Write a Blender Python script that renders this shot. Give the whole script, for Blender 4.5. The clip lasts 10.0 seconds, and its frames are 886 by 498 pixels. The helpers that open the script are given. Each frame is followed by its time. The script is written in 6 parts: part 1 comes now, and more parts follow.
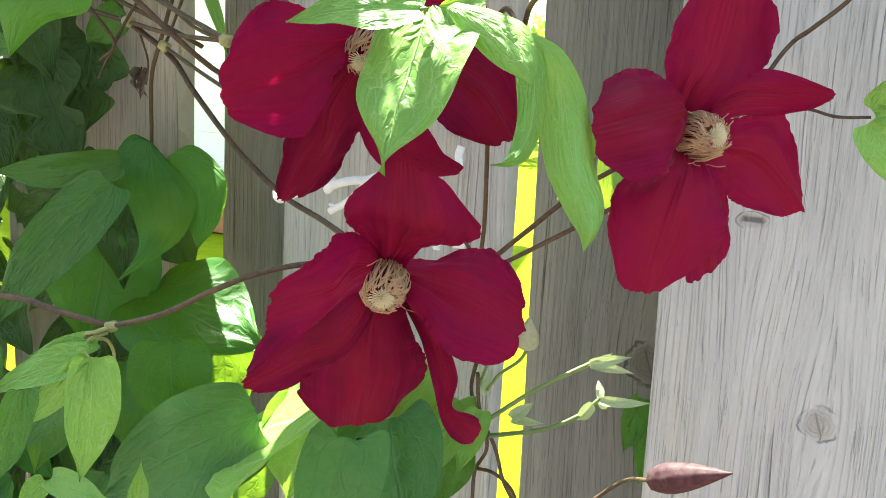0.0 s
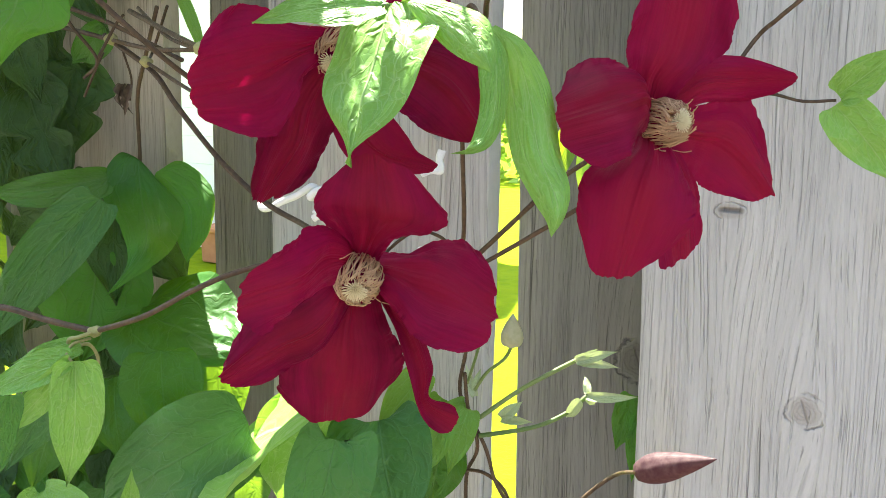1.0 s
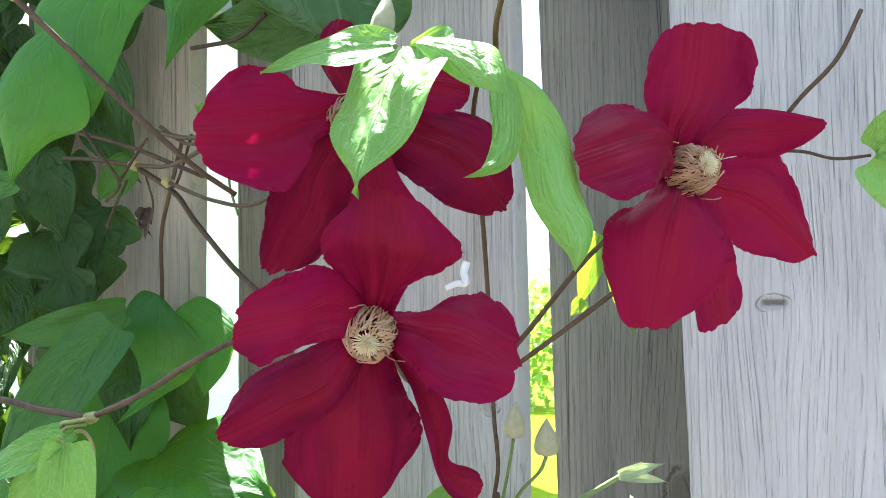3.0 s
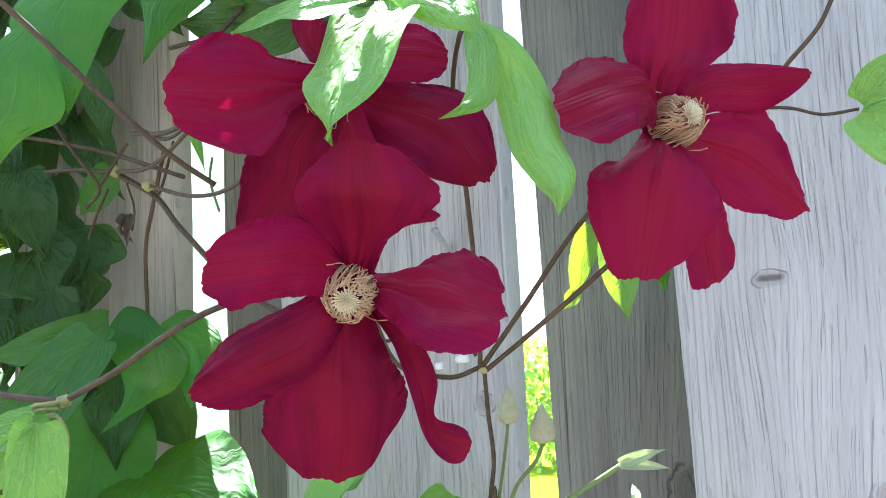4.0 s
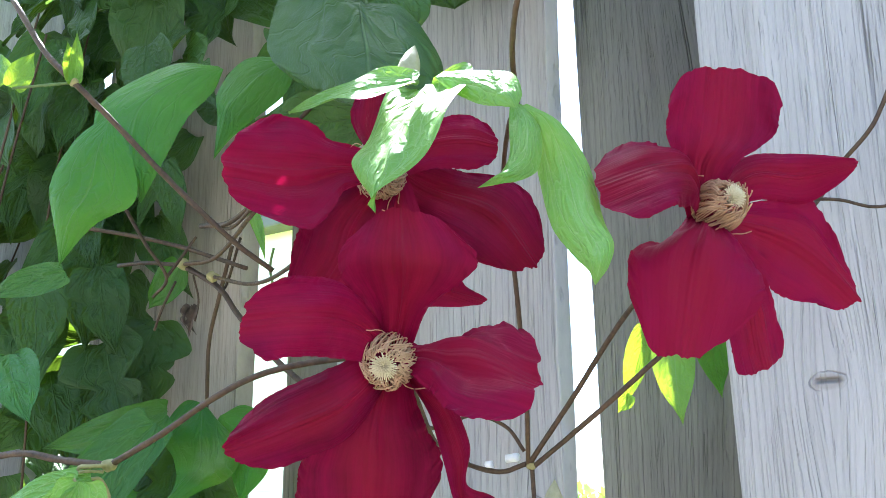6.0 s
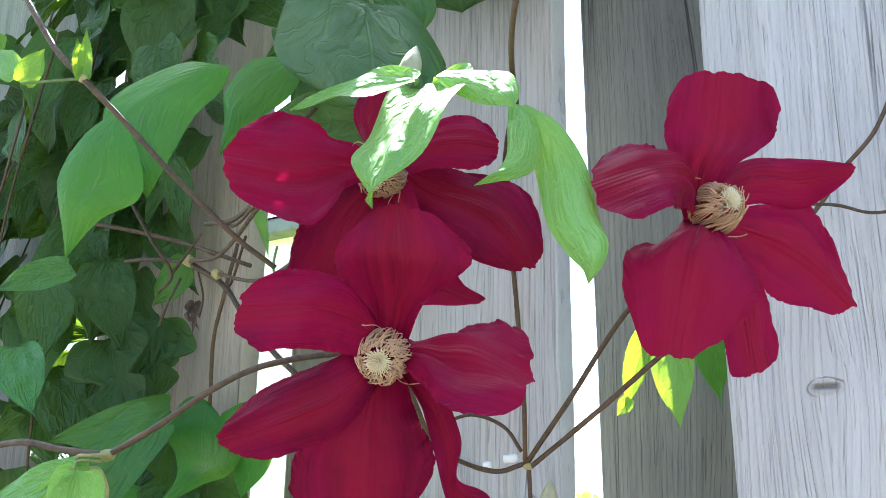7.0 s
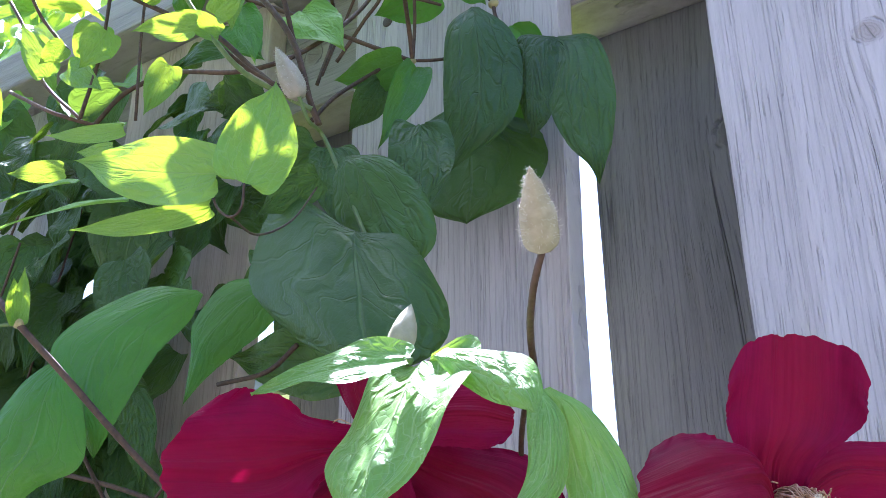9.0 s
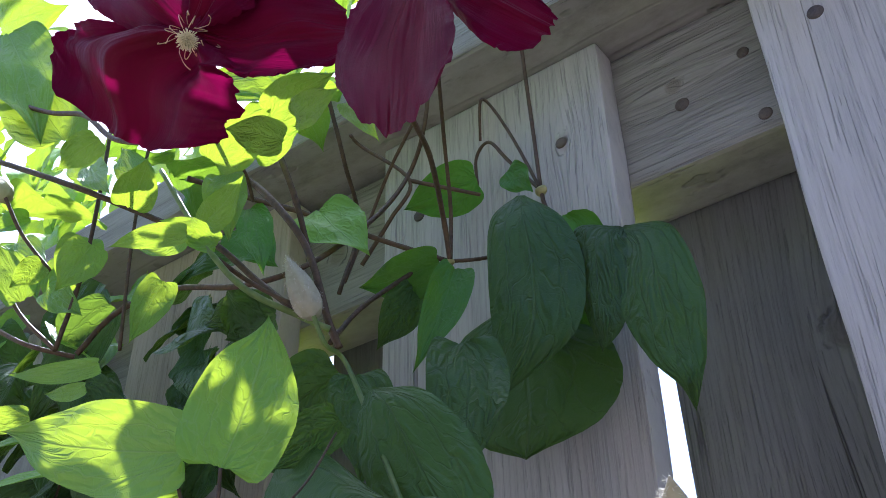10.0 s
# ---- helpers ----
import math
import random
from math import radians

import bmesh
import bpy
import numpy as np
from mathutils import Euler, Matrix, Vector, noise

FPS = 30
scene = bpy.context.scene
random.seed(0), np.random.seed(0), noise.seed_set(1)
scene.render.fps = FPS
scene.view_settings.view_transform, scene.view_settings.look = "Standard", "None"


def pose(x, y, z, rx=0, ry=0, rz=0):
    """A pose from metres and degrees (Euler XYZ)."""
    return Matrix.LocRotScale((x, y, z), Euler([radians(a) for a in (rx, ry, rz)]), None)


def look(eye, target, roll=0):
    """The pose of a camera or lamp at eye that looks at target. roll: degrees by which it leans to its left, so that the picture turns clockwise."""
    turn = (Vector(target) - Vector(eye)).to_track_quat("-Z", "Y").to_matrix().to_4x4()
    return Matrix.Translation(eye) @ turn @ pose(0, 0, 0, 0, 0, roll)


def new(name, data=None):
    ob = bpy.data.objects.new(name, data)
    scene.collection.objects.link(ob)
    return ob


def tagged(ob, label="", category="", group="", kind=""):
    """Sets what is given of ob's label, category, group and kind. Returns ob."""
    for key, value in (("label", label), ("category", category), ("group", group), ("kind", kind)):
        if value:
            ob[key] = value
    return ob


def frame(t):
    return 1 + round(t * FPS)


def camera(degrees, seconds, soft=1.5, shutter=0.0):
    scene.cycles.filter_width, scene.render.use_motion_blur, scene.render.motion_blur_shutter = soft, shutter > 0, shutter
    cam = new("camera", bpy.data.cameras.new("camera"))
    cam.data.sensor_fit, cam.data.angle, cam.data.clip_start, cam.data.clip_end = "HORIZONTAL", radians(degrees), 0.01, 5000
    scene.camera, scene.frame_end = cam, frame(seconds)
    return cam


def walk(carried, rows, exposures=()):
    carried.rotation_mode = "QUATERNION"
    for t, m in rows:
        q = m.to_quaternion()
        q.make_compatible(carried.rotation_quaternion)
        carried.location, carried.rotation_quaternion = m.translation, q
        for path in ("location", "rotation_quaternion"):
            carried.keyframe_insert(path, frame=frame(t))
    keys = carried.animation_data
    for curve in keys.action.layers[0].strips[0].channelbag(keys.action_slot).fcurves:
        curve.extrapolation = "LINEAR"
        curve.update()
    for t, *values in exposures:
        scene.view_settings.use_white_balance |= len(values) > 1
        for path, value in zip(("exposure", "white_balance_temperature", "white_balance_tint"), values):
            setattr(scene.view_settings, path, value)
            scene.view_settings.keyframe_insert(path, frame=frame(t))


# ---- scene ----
cam = camera(48.2, 10.0, soft=0.7)
PATH = [
    (0, (0.193, -0.476, 1.39), (-0.65, 1.287, 0.966), 3.0),
    (0.5, (0.202, -0.48, 1.391), (-0.658, 1.282, 0.996), 2.5),
    (1, (0.208, -0.477, 1.38), (-0.657, 1.287, 1.006), 0.9),
    (1.5, (0.208, -0.467, 1.362), (-0.685, 1.297, 1.062), -0.0),
    (2, (0.206, -0.462, 1.352), (-0.726, 1.296, 1.154), -1.2),
    (2.2, (0.205, -0.462, 1.348), (-0.742, 1.296, 1.237), -1.1),
    (3.3, (0.21, -0.455, 1.302), (-0.743, 1.297, 1.443), -1.0),
    (3.5, (0.211, -0.453, 1.293), (-0.741, 1.297, 1.463), -1.1),
    (4, (0.206, -0.444, 1.283), (-0.741, 1.303, 1.511), -2.9),
    (4.5, (0.194, -0.427, 1.266), (-0.795, 1.282, 1.586), -5.5),
    (5, (0.199, -0.423, 1.269), (-0.812, 1.253, 1.677), -5.5),
    (5.5, (0.21, -0.432, 1.272), (-0.821, 1.216, 1.743), -2.5),
    (5.7, (0.213, -0.439, 1.263), (-0.825, 1.197, 1.758), -1.4),
    (7, (0.222, -0.438, 1.256), (-0.847, 1.168, 1.784), 0.7),
    (7.5, (0.223, -0.425, 1.25), (-0.862, 1.163, 1.796), 1.2),
    (8, (0.218, -0.422, 1.254), (-0.851, 1.158, 1.856), 1.6),
    (8.5, (0.204, -0.412, 1.284), (-0.834, 1.143, 1.994), 0.8),
    (9, (0.193, -0.392, 1.319), (-0.835, 1.122, 2.127), 0.3),
    (9.5, (0.176, -0.375, 1.358), (-0.843, 1.081, 2.276), -1.7),
    (10, (0.151, -0.338, 1.376), (-0.834, 0.991, 2.5), -1.1),
]
EXPOSURE = ((0, 3.1, 6400, 6), (2.2, 3.1, 6300, 7), (3.3, 3.3, 5550, 7), (8.0, 3.35, 5420, 7), (9.0, 2.98, 5180, 24), (10, 2.2, 5280, 22))
walk(cam, [(t, look(eye, target, roll)) for t, eye, target, roll in PATH], EXPOSURE)

# world and sun: high sun from behind the fence, to the left of it
SUN_EL, SUN_AZ = 61.0, -49.5
world = bpy.data.worlds.new("sky")
scene.world = world
world.use_nodes = True
wn = world.node_tree.nodes
sky = wn.new("ShaderNodeTexSky")
sky.sky_type = "NISHITA"
sky.sun_disc = False
sky.sun_elevation = radians(SUN_EL)
sky.sun_rotation = radians(SUN_AZ)
sky.dust_density = 2.0
wn["Background"].inputs["Strength"].default_value = 0.085
world.node_tree.links.new(sky.outputs["Color"], wn["Background"].inputs["Color"])
sun_dir = Vector((math.sin(radians(SUN_AZ)) * math.cos(radians(SUN_EL)), math.cos(radians(SUN_AZ)) * math.cos(radians(SUN_EL)), math.sin(radians(SUN_EL))))
sun = new("sun", bpy.data.lights.new("sun", "SUN"))
sun.data.energy = 5.0
sun.data.angle = radians(0.5)
sun.data.color = (1.0, 0.94, 0.84)
sun.matrix_world = look(sun_dir * 20, (0, 0, 1.3))


# ---- materials ----
class Nodes:
    """A short way to wire a node material."""

    def __init__(self, name):
        self.mat = bpy.data.materials.new(name)
        self.mat.use_nodes = True
        self.tree = self.mat.node_tree
        self.tree.nodes.clear()
        self.out = self.tree.nodes.new("ShaderNodeOutputMaterial")

    def put(self, kind, values=None, **settings):
        n = self.tree.nodes.new(kind)
        for k, v in settings.items():
            setattr(n, k, v)
        for k, v in (values or {}).items():
            if hasattr(v, "node"):
                self.tree.links.new(v, n.inputs[k])
            else:
                n.inputs[k].default_value = v
        return n

    def math(self, op, a, b=0.0, c=0.0):
        return self.put("ShaderNodeMath", {0: a, 1: b, 2: c}, operation=op).outputs[0]

    def ramp(self, fac, stops):
        n = self.put("ShaderNodeValToRGB", {"Fac": fac})
        e = n.color_ramp.elements
        while len(e) < len(stops):
            e.new(0.5)
        for s, (p, c) in zip(e, stops):
            s.position, s.color = p, (*c, 1.0) if len(c) == 3 else c
        return n.outputs["Color"]

    def smooth(self, x, a, b):
        n = self.put("ShaderNodeMapRange", {0: x, 1: a, 2: b}, interpolation_type="SMOOTHSTEP")
        return n.outputs[0]

    def mix(self, fac, a, b, mode="MIX"):
        n = self.put("ShaderNodeMix", data_type="RGBA", blend_type=mode)
        for i, v in ((0, fac), (6, a), (7, b)):
            if hasattr(v, "node"):
                self.tree.links.new(v, n.inputs[i])
            else:
                n.inputs[i].default_value = (*v, 1.0) if i and len(v) == 3 else v
        return n.outputs[2]

    def noise(self, vec, scale, detail=4.0, rough=0.55, dist=0.0):
        return self.put("ShaderNodeTexNoise", {"Vector": vec, "Scale": scale, "Detail": detail, "Roughness": rough, "Distortion": dist}).outputs["Fac"]

    def mapped(self, vec, scale=(1, 1, 1), loc=(0, 0, 0)):
        return self.put("ShaderNodeMapping", {"Vector": vec, "Scale": scale, "Location": loc}).outputs[0]

    def bump(self, height, strength, distance):
        return self.put("ShaderNodeBump", {"Height": height, "Strength": strength, "Distance": distance}).outputs[0]

    def finish(self, shader):
        self.tree.links.new(shader, self.out.inputs["Surface"])
        return self.mat


def weathered_wood(name, pale, dark, knots=(), axis="z", gloss=0.75):
    """Grey weathered softwood: long grain, cracks, and knots (x, z, radius) in metres."""
    m = Nodes(name)
    co = m.put("ShaderNodeTexCoord").outputs["Object"]
    rnd = m.put("ShaderNodeObjectInfo").outputs["Random"]
    s = m.put("ShaderNodeSeparateXYZ", {0: co})
    x, y, z = s.outputs
    if axis == "x":
        x, z = z, x
    shift = m.math("MULTIPLY", rnd, 7.0)
    wob = m.noise(m.put("ShaderNodeCombineXYZ", {0: m.math("MULTIPLY", x, 4.0), 1: shift, 2: m.math("MULTIPLY", z, 3.0)}).outputs[0], 1.6, 2.0)
    gx = m.math("ADD", x, m.math("MULTIPLY", wob, 0.0034))
    core, ring = 0.0, 0.0
    for kx, kz, kr, *flat in knots:
        squash = flat[0] if flat else 1.0
        dx = m.math("SUBTRACT", x, kx)
        dz = m.math("MULTIPLY", m.math("SUBTRACT", z, kz), squash)
        d = m.math("SQRT", m.math("ADD", m.math("MULTIPLY", dx, dx), m.math("MULTIPLY", dz, dz)))
        dzz = m.math("MULTIPLY", m.math("SUBTRACT", z, kz), 0.33)
        dd = m.math("SQRT", m.math("ADD", m.math("MULTIPLY", dx, dx), m.math("MULTIPLY", dzz, dzz)))
        pull = m.math("POWER", 2.718, m.math("MULTIPLY", -1.0, m.math("POWER", m.math("DIVIDE", dd, kr * 1.9), 2.0)))
        gx = m.math("SUBTRACT", gx, m.math("MULTIPLY", pull, m.math("MULTIPLY", dx, 0.72)))
        jag = m.math("ADD", d, m.math("MULTIPLY", m.math("SUBTRACT", m.noise(co, 170.0, 3.0), 0.5), kr * 0.62))
        core = m.math("MAXIMUM", core, m.math("SUBTRACT", 1.0, m.smooth(jag, kr * 0.55, kr * 1.05)))
        ang = m.noise(m.mapped(co, (1 / kr * 0.55, 1, 1 / kr * 0.55)), 1.0, 2.0)
        edge = m.math("SUBTRACT", 1.0, m.smooth(m.math("ABSOLUTE", m.math("SUBTRACT", jag, kr)), 0.0, kr * 0.11))
        edge = m.math("MULTIPLY", m.math("MULTIPLY", edge, m.smooth(ang, 0.46, 0.60)), 0.55 if flat else 0.85)
        inner = m.math("SUBTRACT", 1.0, m.smooth(m.math("ABSOLUTE", m.math("SUBTRACT", m.math("FRACT", m.math("MULTIPLY", jag, 4.5 / kr)), 0.5)), 0.05, 0.3))
        inner = m.math("MULTIPLY", m.math("MULTIPLY", inner, 0.0 if flat else 0.14), m.math("SUBTRACT", 1.0, m.smooth(d, kr * 0.7, kr)))
        star = m.math("MULTIPLY", m.math("SUBTRACT", 1.0, m.smooth(m.math("ABSOLUTE", m.math("ADD", dx, m.math("MULTIPLY", dz, 0.35))), 0.0, kr * 0.09)), m.math("SUBTRACT", 1.0, m.smooth(d, kr * 0.5, kr * 0.8)))
        if flat:
            slit = m.math("MULTIPLY", m.math("SUBTRACT", 1.0, m.smooth(m.math("ABSOLUTE", m.math("SUBTRACT", dz, kr * 0.10)), kr * 0.06, kr * 0.42)), m.math("SUBTRACT", 1.0, m.smooth(m.math("ABSOLUTE", dx), kr * 0.4, kr * 0.9)))
            ring = m.math("MAXIMUM", ring, slit)
        ring = m.math("MAXIMUM", ring, m.math("MAXIMUM", edge, m.math("MAXIMUM", inner, m.math("MULTIPLY", star, 0.0 if flat else 0.45))))
    g = m.put("ShaderNodeCombineXYZ", {0: gx, 1: m.math("ADD", y, shift), 2: z}).outputs[0]
    fine = m.noise(m.mapped(g, (900, 60, 40)), 1.0, 6.0, 0.75)
    mid = m.noise(m.mapped(g, (95, 30, 2.2)), 1.0, 3.0, 0.5)
    broad = m.noise(m.mapped(g, (14, 9, 5)), 1.0, 4.0, 0.65)
    band = m.smooth(mid, 0.38, 0.66)
    crack = m.smooth(m.noise(m.mapped(g, (1100, 40, 26), (3, 1, 2)), 1.0, 3.0, 0.6), 0.60, 0.66)
    vein = m.math("ABSOLUTE", m.math("SUBTRACT", m.noise(m.mapped(g, (230, 30, 1.5), (5, 2, 7)), 1.0, 2.0, 0.4), 0.5))
    split = m.math("ABSOLUTE", m.math("SUBTRACT", m.noise(m.mapped(g, (95, 20, 1.5), (2, 6, 1)), 1.0, 2.0, 0.4), 0.5))
    worn = m.smooth(m.noise(m.mapped(g, (34, 20, 7), (7, 1, 4)), 1.0, 2.0), 0.56, 0.66)
    lines = m.math("MULTIPLY", m.math("SUBTRACT", 1.0, m.smooth(vein, 0.004, 0.030)), m.smooth(m.noise(m.mapped(g, (70, 20, 14), (1, 1, 9)), 1.0, 2.0), 0.36, 0.56))
    checks = m.math("MULTIPLY", m.math("SUBTRACT", 1.0, m.smooth(split, 0.001, 0.010)), worn)
    ringing = m.math("SINE", m.math("ADD", m.math("MULTIPLY", gx, 1750.0), m.math("MULTIPLY", mid, 5.0)))
    late = m.math("MULTIPLY", m.smooth(ringing, 0.72, 0.99), m.smooth(m.noise(m.mapped(g, (50, 20, 6), (1, 8, 3)), 1.0, 3.0), 0.36, 0.62))
    speck = m.smooth(m.noise(m.mapped(g, (1300, 300, 70)), 1.0, 2.0), 0.64, 0.72)
    tone = m.math("ADD", m.math("MULTIPLY", fine, 0.56), m.math("ADD", m.math("MULTIPLY", band, 0.12), m.math("MULTIPLY", broad, 0.42)))
    tone = m.math("ADD", tone, m.math("MULTIPLY", m.math("SUBTRACT", rnd, 0.5), 0.12))
    col = m.ramp(tone, [(0.28, dark), (0.50, tuple((a * 0.65 + b * 0.35) for a, b in zip(pale, dark))), (0.72, pale)])
    col = m.mix(m.math("MULTIPLY", crack, 0.20), col, tuple(c * 0.34 for c in dark))
    col = m.mix(m.math("MULTIPLY", late, 0.17), col, tuple(c * 0.62 for c in dark))
    col = m.mix(m.math("MULTIPLY", lines, 0.13), col, tuple(c * 0.5 for c in dark))
    col = m.mix(m.math("MULTIPLY", checks, 0.55), col, tuple(c * 0.25 for c in dark))
    col = m.mix(m.math("MULTIPLY", speck, 0.22), col, tuple(c * 0.5 for c in dark))
    warm = m.smooth(m.noise(m.mapped(g, (30, 20, 5), (9, 4, 1)), 1.0, 3.0), 0.5, 0.75)
    col = m.mix(m.math("MULTIPLY", warm, 0.3), col, (pale[0] * 0.95, pale[1] * 0.84, pale[2] * 0.68))
    if knots:
        col = m.mix(m.math("MULTIPLY", core, 0.52), col, (dark[0] * 1.1, dark[1] * 0.98, dark[2] * 0.84))
        col = m.mix(m.math("MULTIPLY", ring, 0.7), col, tuple(c * 0.25 for c in dark))
    h = m.math("SUBTRACT", m.math("ADD", m.math("MULTIPLY", fine, 0.5), m.math("MULTIPLY", band, 0.5)), m.math("ADD", m.math("MULTIPLY", crack, 0.9), m.math("ADD", m.math("MULTIPLY", late, 0.25), m.math("ADD", m.math("MULTIPLY", lines, 0.25), m.math("MULTIPLY", checks, 1.6)))))
    if knots:
        h = m.math("SUBTRACT", h, m.math("MULTIPLY", ring, 1.4))
    p = m.put("ShaderNodeBsdfPrincipled", {"Base Color": col, "Roughness": gloss, "Specular IOR Level": 0.3, "Normal": m.bump(h, 0.85, 0.0011)})
    return m.finish(p.outputs[0])


def leaf_material(name, deep, fresh, vein, through_light, gloss, thin, relief=0.40):
    """A leaf: arched main veins, slanting side veins, a fine net, puckered relief between them, light through the blade."""
    m = Nodes(name)
    uv = m.put("ShaderNodeTexCoord").outputs["UV"]
    ob = m.put("ShaderNodeTexCoord").outputs["Object"]
    rnd = m.math("FRACT", m.math("ADD", m.put("ShaderNodeObjectInfo").outputs["Random"], m.put("ShaderNodeNewGeometry").outputs["Random Per Island"]))
    s = m.put("ShaderNodeSeparateXYZ", {0: uv})
    u = s.outputs[0]
    shift = m.math("MULTIPLY", rnd, 23.0)
    own = m.put("ShaderNodeCombineXYZ", {0: m.math("ADD", m.math("MULTIPLY", u, 3.2), shift), 1: m.math("MULTIPLY", s.outputs[1], 2.4), 2: shift}).outputs[0]
    warp = m.math("SUBTRACT", m.noise(own, 1.4, 2.0), 0.5)
    v = m.math("ADD", m.math("MULTIPLY", m.math("SUBTRACT", s.outputs[1], 0.5), 2.0), m.math("MULTIPLY", warp, m.math("MULTIPLY", u, 0.16)))
    a = m.math("ABSOLUTE", v)
    wid = m.math("ADD", 0.02, m.math("MULTIPLY", u, 0.03))
    main = m.math("SUBTRACT", 1.0, m.smooth(a, 0.008, wid))
    arch = m.math("ADD", 0.50, m.math("MULTIPLY", warp, 0.5))
    fade = m.math("SUBTRACT", 1.0, m.smooth(u, 0.45, 0.9))
    side = m.math("MULTIPLY", fade, m.math("SUBTRACT", 1.0, m.smooth(m.math("ABSOLUTE", m.math("SUBTRACT", a, arch)), 0.004, 0.026)))
    slant = m.math("FRACT", m.math("ADD", m.math("MULTIPLY", m.math("SUBTRACT", u, m.math("MULTIPLY", a, 0.34)), 6.0), m.math("ADD", m.math("MULTIPLY", warp, 2.2), shift)))
    cross = m.math("SUBTRACT", 1.0, m.smooth(m.math("ABSOLUTE", m.math("SUBTRACT", slant, 0.5)), 0.008, 0.05))
    veins = m.math("MAXIMUM", main, m.math("MAXIMUM", m.math("MULTIPLY", side, 0.6), m.math("MULTIPLY", cross, 0.5)))
    cellco = m.put("ShaderNodeCombineXYZ", {0: m.math("ADD", m.math("MULTIPLY", m.math("SUBTRACT", u, m.math("MULTIPLY", a, 0.3)), 8.0), m.math("MULTIPLY", warp, 3.0)), 1: m.math("MULTIPLY", v, 3.0), 2: shift}).outputs[0]
    net = m.put("ShaderNodeTexVoronoi", {"Vector": cellco, "Scale": 1.0}, feature="DISTANCE_TO_EDGE").outputs["Distance"]
    netline = m.math("SUBTRACT", 1.0, m.smooth(net, 0.0, 0.05))
    fine = m.put("ShaderNodeTexVoronoi", {"Vector": ob, "Scale": 420.0}, feature="DISTANCE_TO_EDGE").outputs["Distance"]
    fineline = m.math("SUBTRACT", 1.0, m.smooth(fine, 0.0, 0.12))
    mott = m.noise(ob, 60.0, 4.0, 0.6)
    broad = m.noise(ob, 24.0, 2.0)
    k = m.math("ADD", m.math("MULTIPLY", mott, 0.35), m.math("ADD", m.math("MULTIPLY", rnd, 0.5), m.math("MULTIPLY", broad, 0.35)))
    col = m.mix(m.smooth(k, 0.25, 0.95), deep, fresh)
    col = m.mix(m.math("MULTIPLY", m.smooth(m.noise(ob, 210.0, 2.0), 0.64, 0.74), 0.25), col, vein)
    col = m.mix(m.math("MULTIPLY", veins, 0.72), col, vein)
    col = m.mix(m.math("MULTIPLY", netline, 0.40), col, vein)
    col = m.mix(m.math("MULTIPLY", fineline, 0.10), col, vein)
    pucker = m.smooth(net, 0.0, 0.35)
    h = m.math("ADD", m.math("MULTIPLY", pucker, 0.7), m.math("ADD", m.math("MULTIPLY", veins, -0.7), m.math("ADD", m.math("MULTIPLY", mott, 0.4), m.math("MULTIPLY", fineline, -0.06))))
    nrm = m.bump(h, relief, 0.0013)
    rough = m.math("ADD", gloss, m.math("MULTIPLY", mott, 0.2))
    p = m.put("ShaderNodeBsdfPrincipled", {"Base Color": col, "Roughness": rough, "Specular IOR Level": 0.4, "Normal": nrm})
    lit = m.mix(m.math("MAXIMUM", m.math("MULTIPLY", veins, 0.6), m.math("MULTIPLY", netline, 0.35)), m.mix(mott, tuple(c * 0.75 for c in through_light), through_light), tuple(c * 0.45 for c in through_light))
    t = m.put("ShaderNodeBsdfTranslucent", {"Color": lit, "Normal": nrm})
    mx = m.put("ShaderNodeMixShader", {0: thin, 1: p.outputs[0], 2: t.outputs[0]})
    return m.finish(mx.outputs[0])


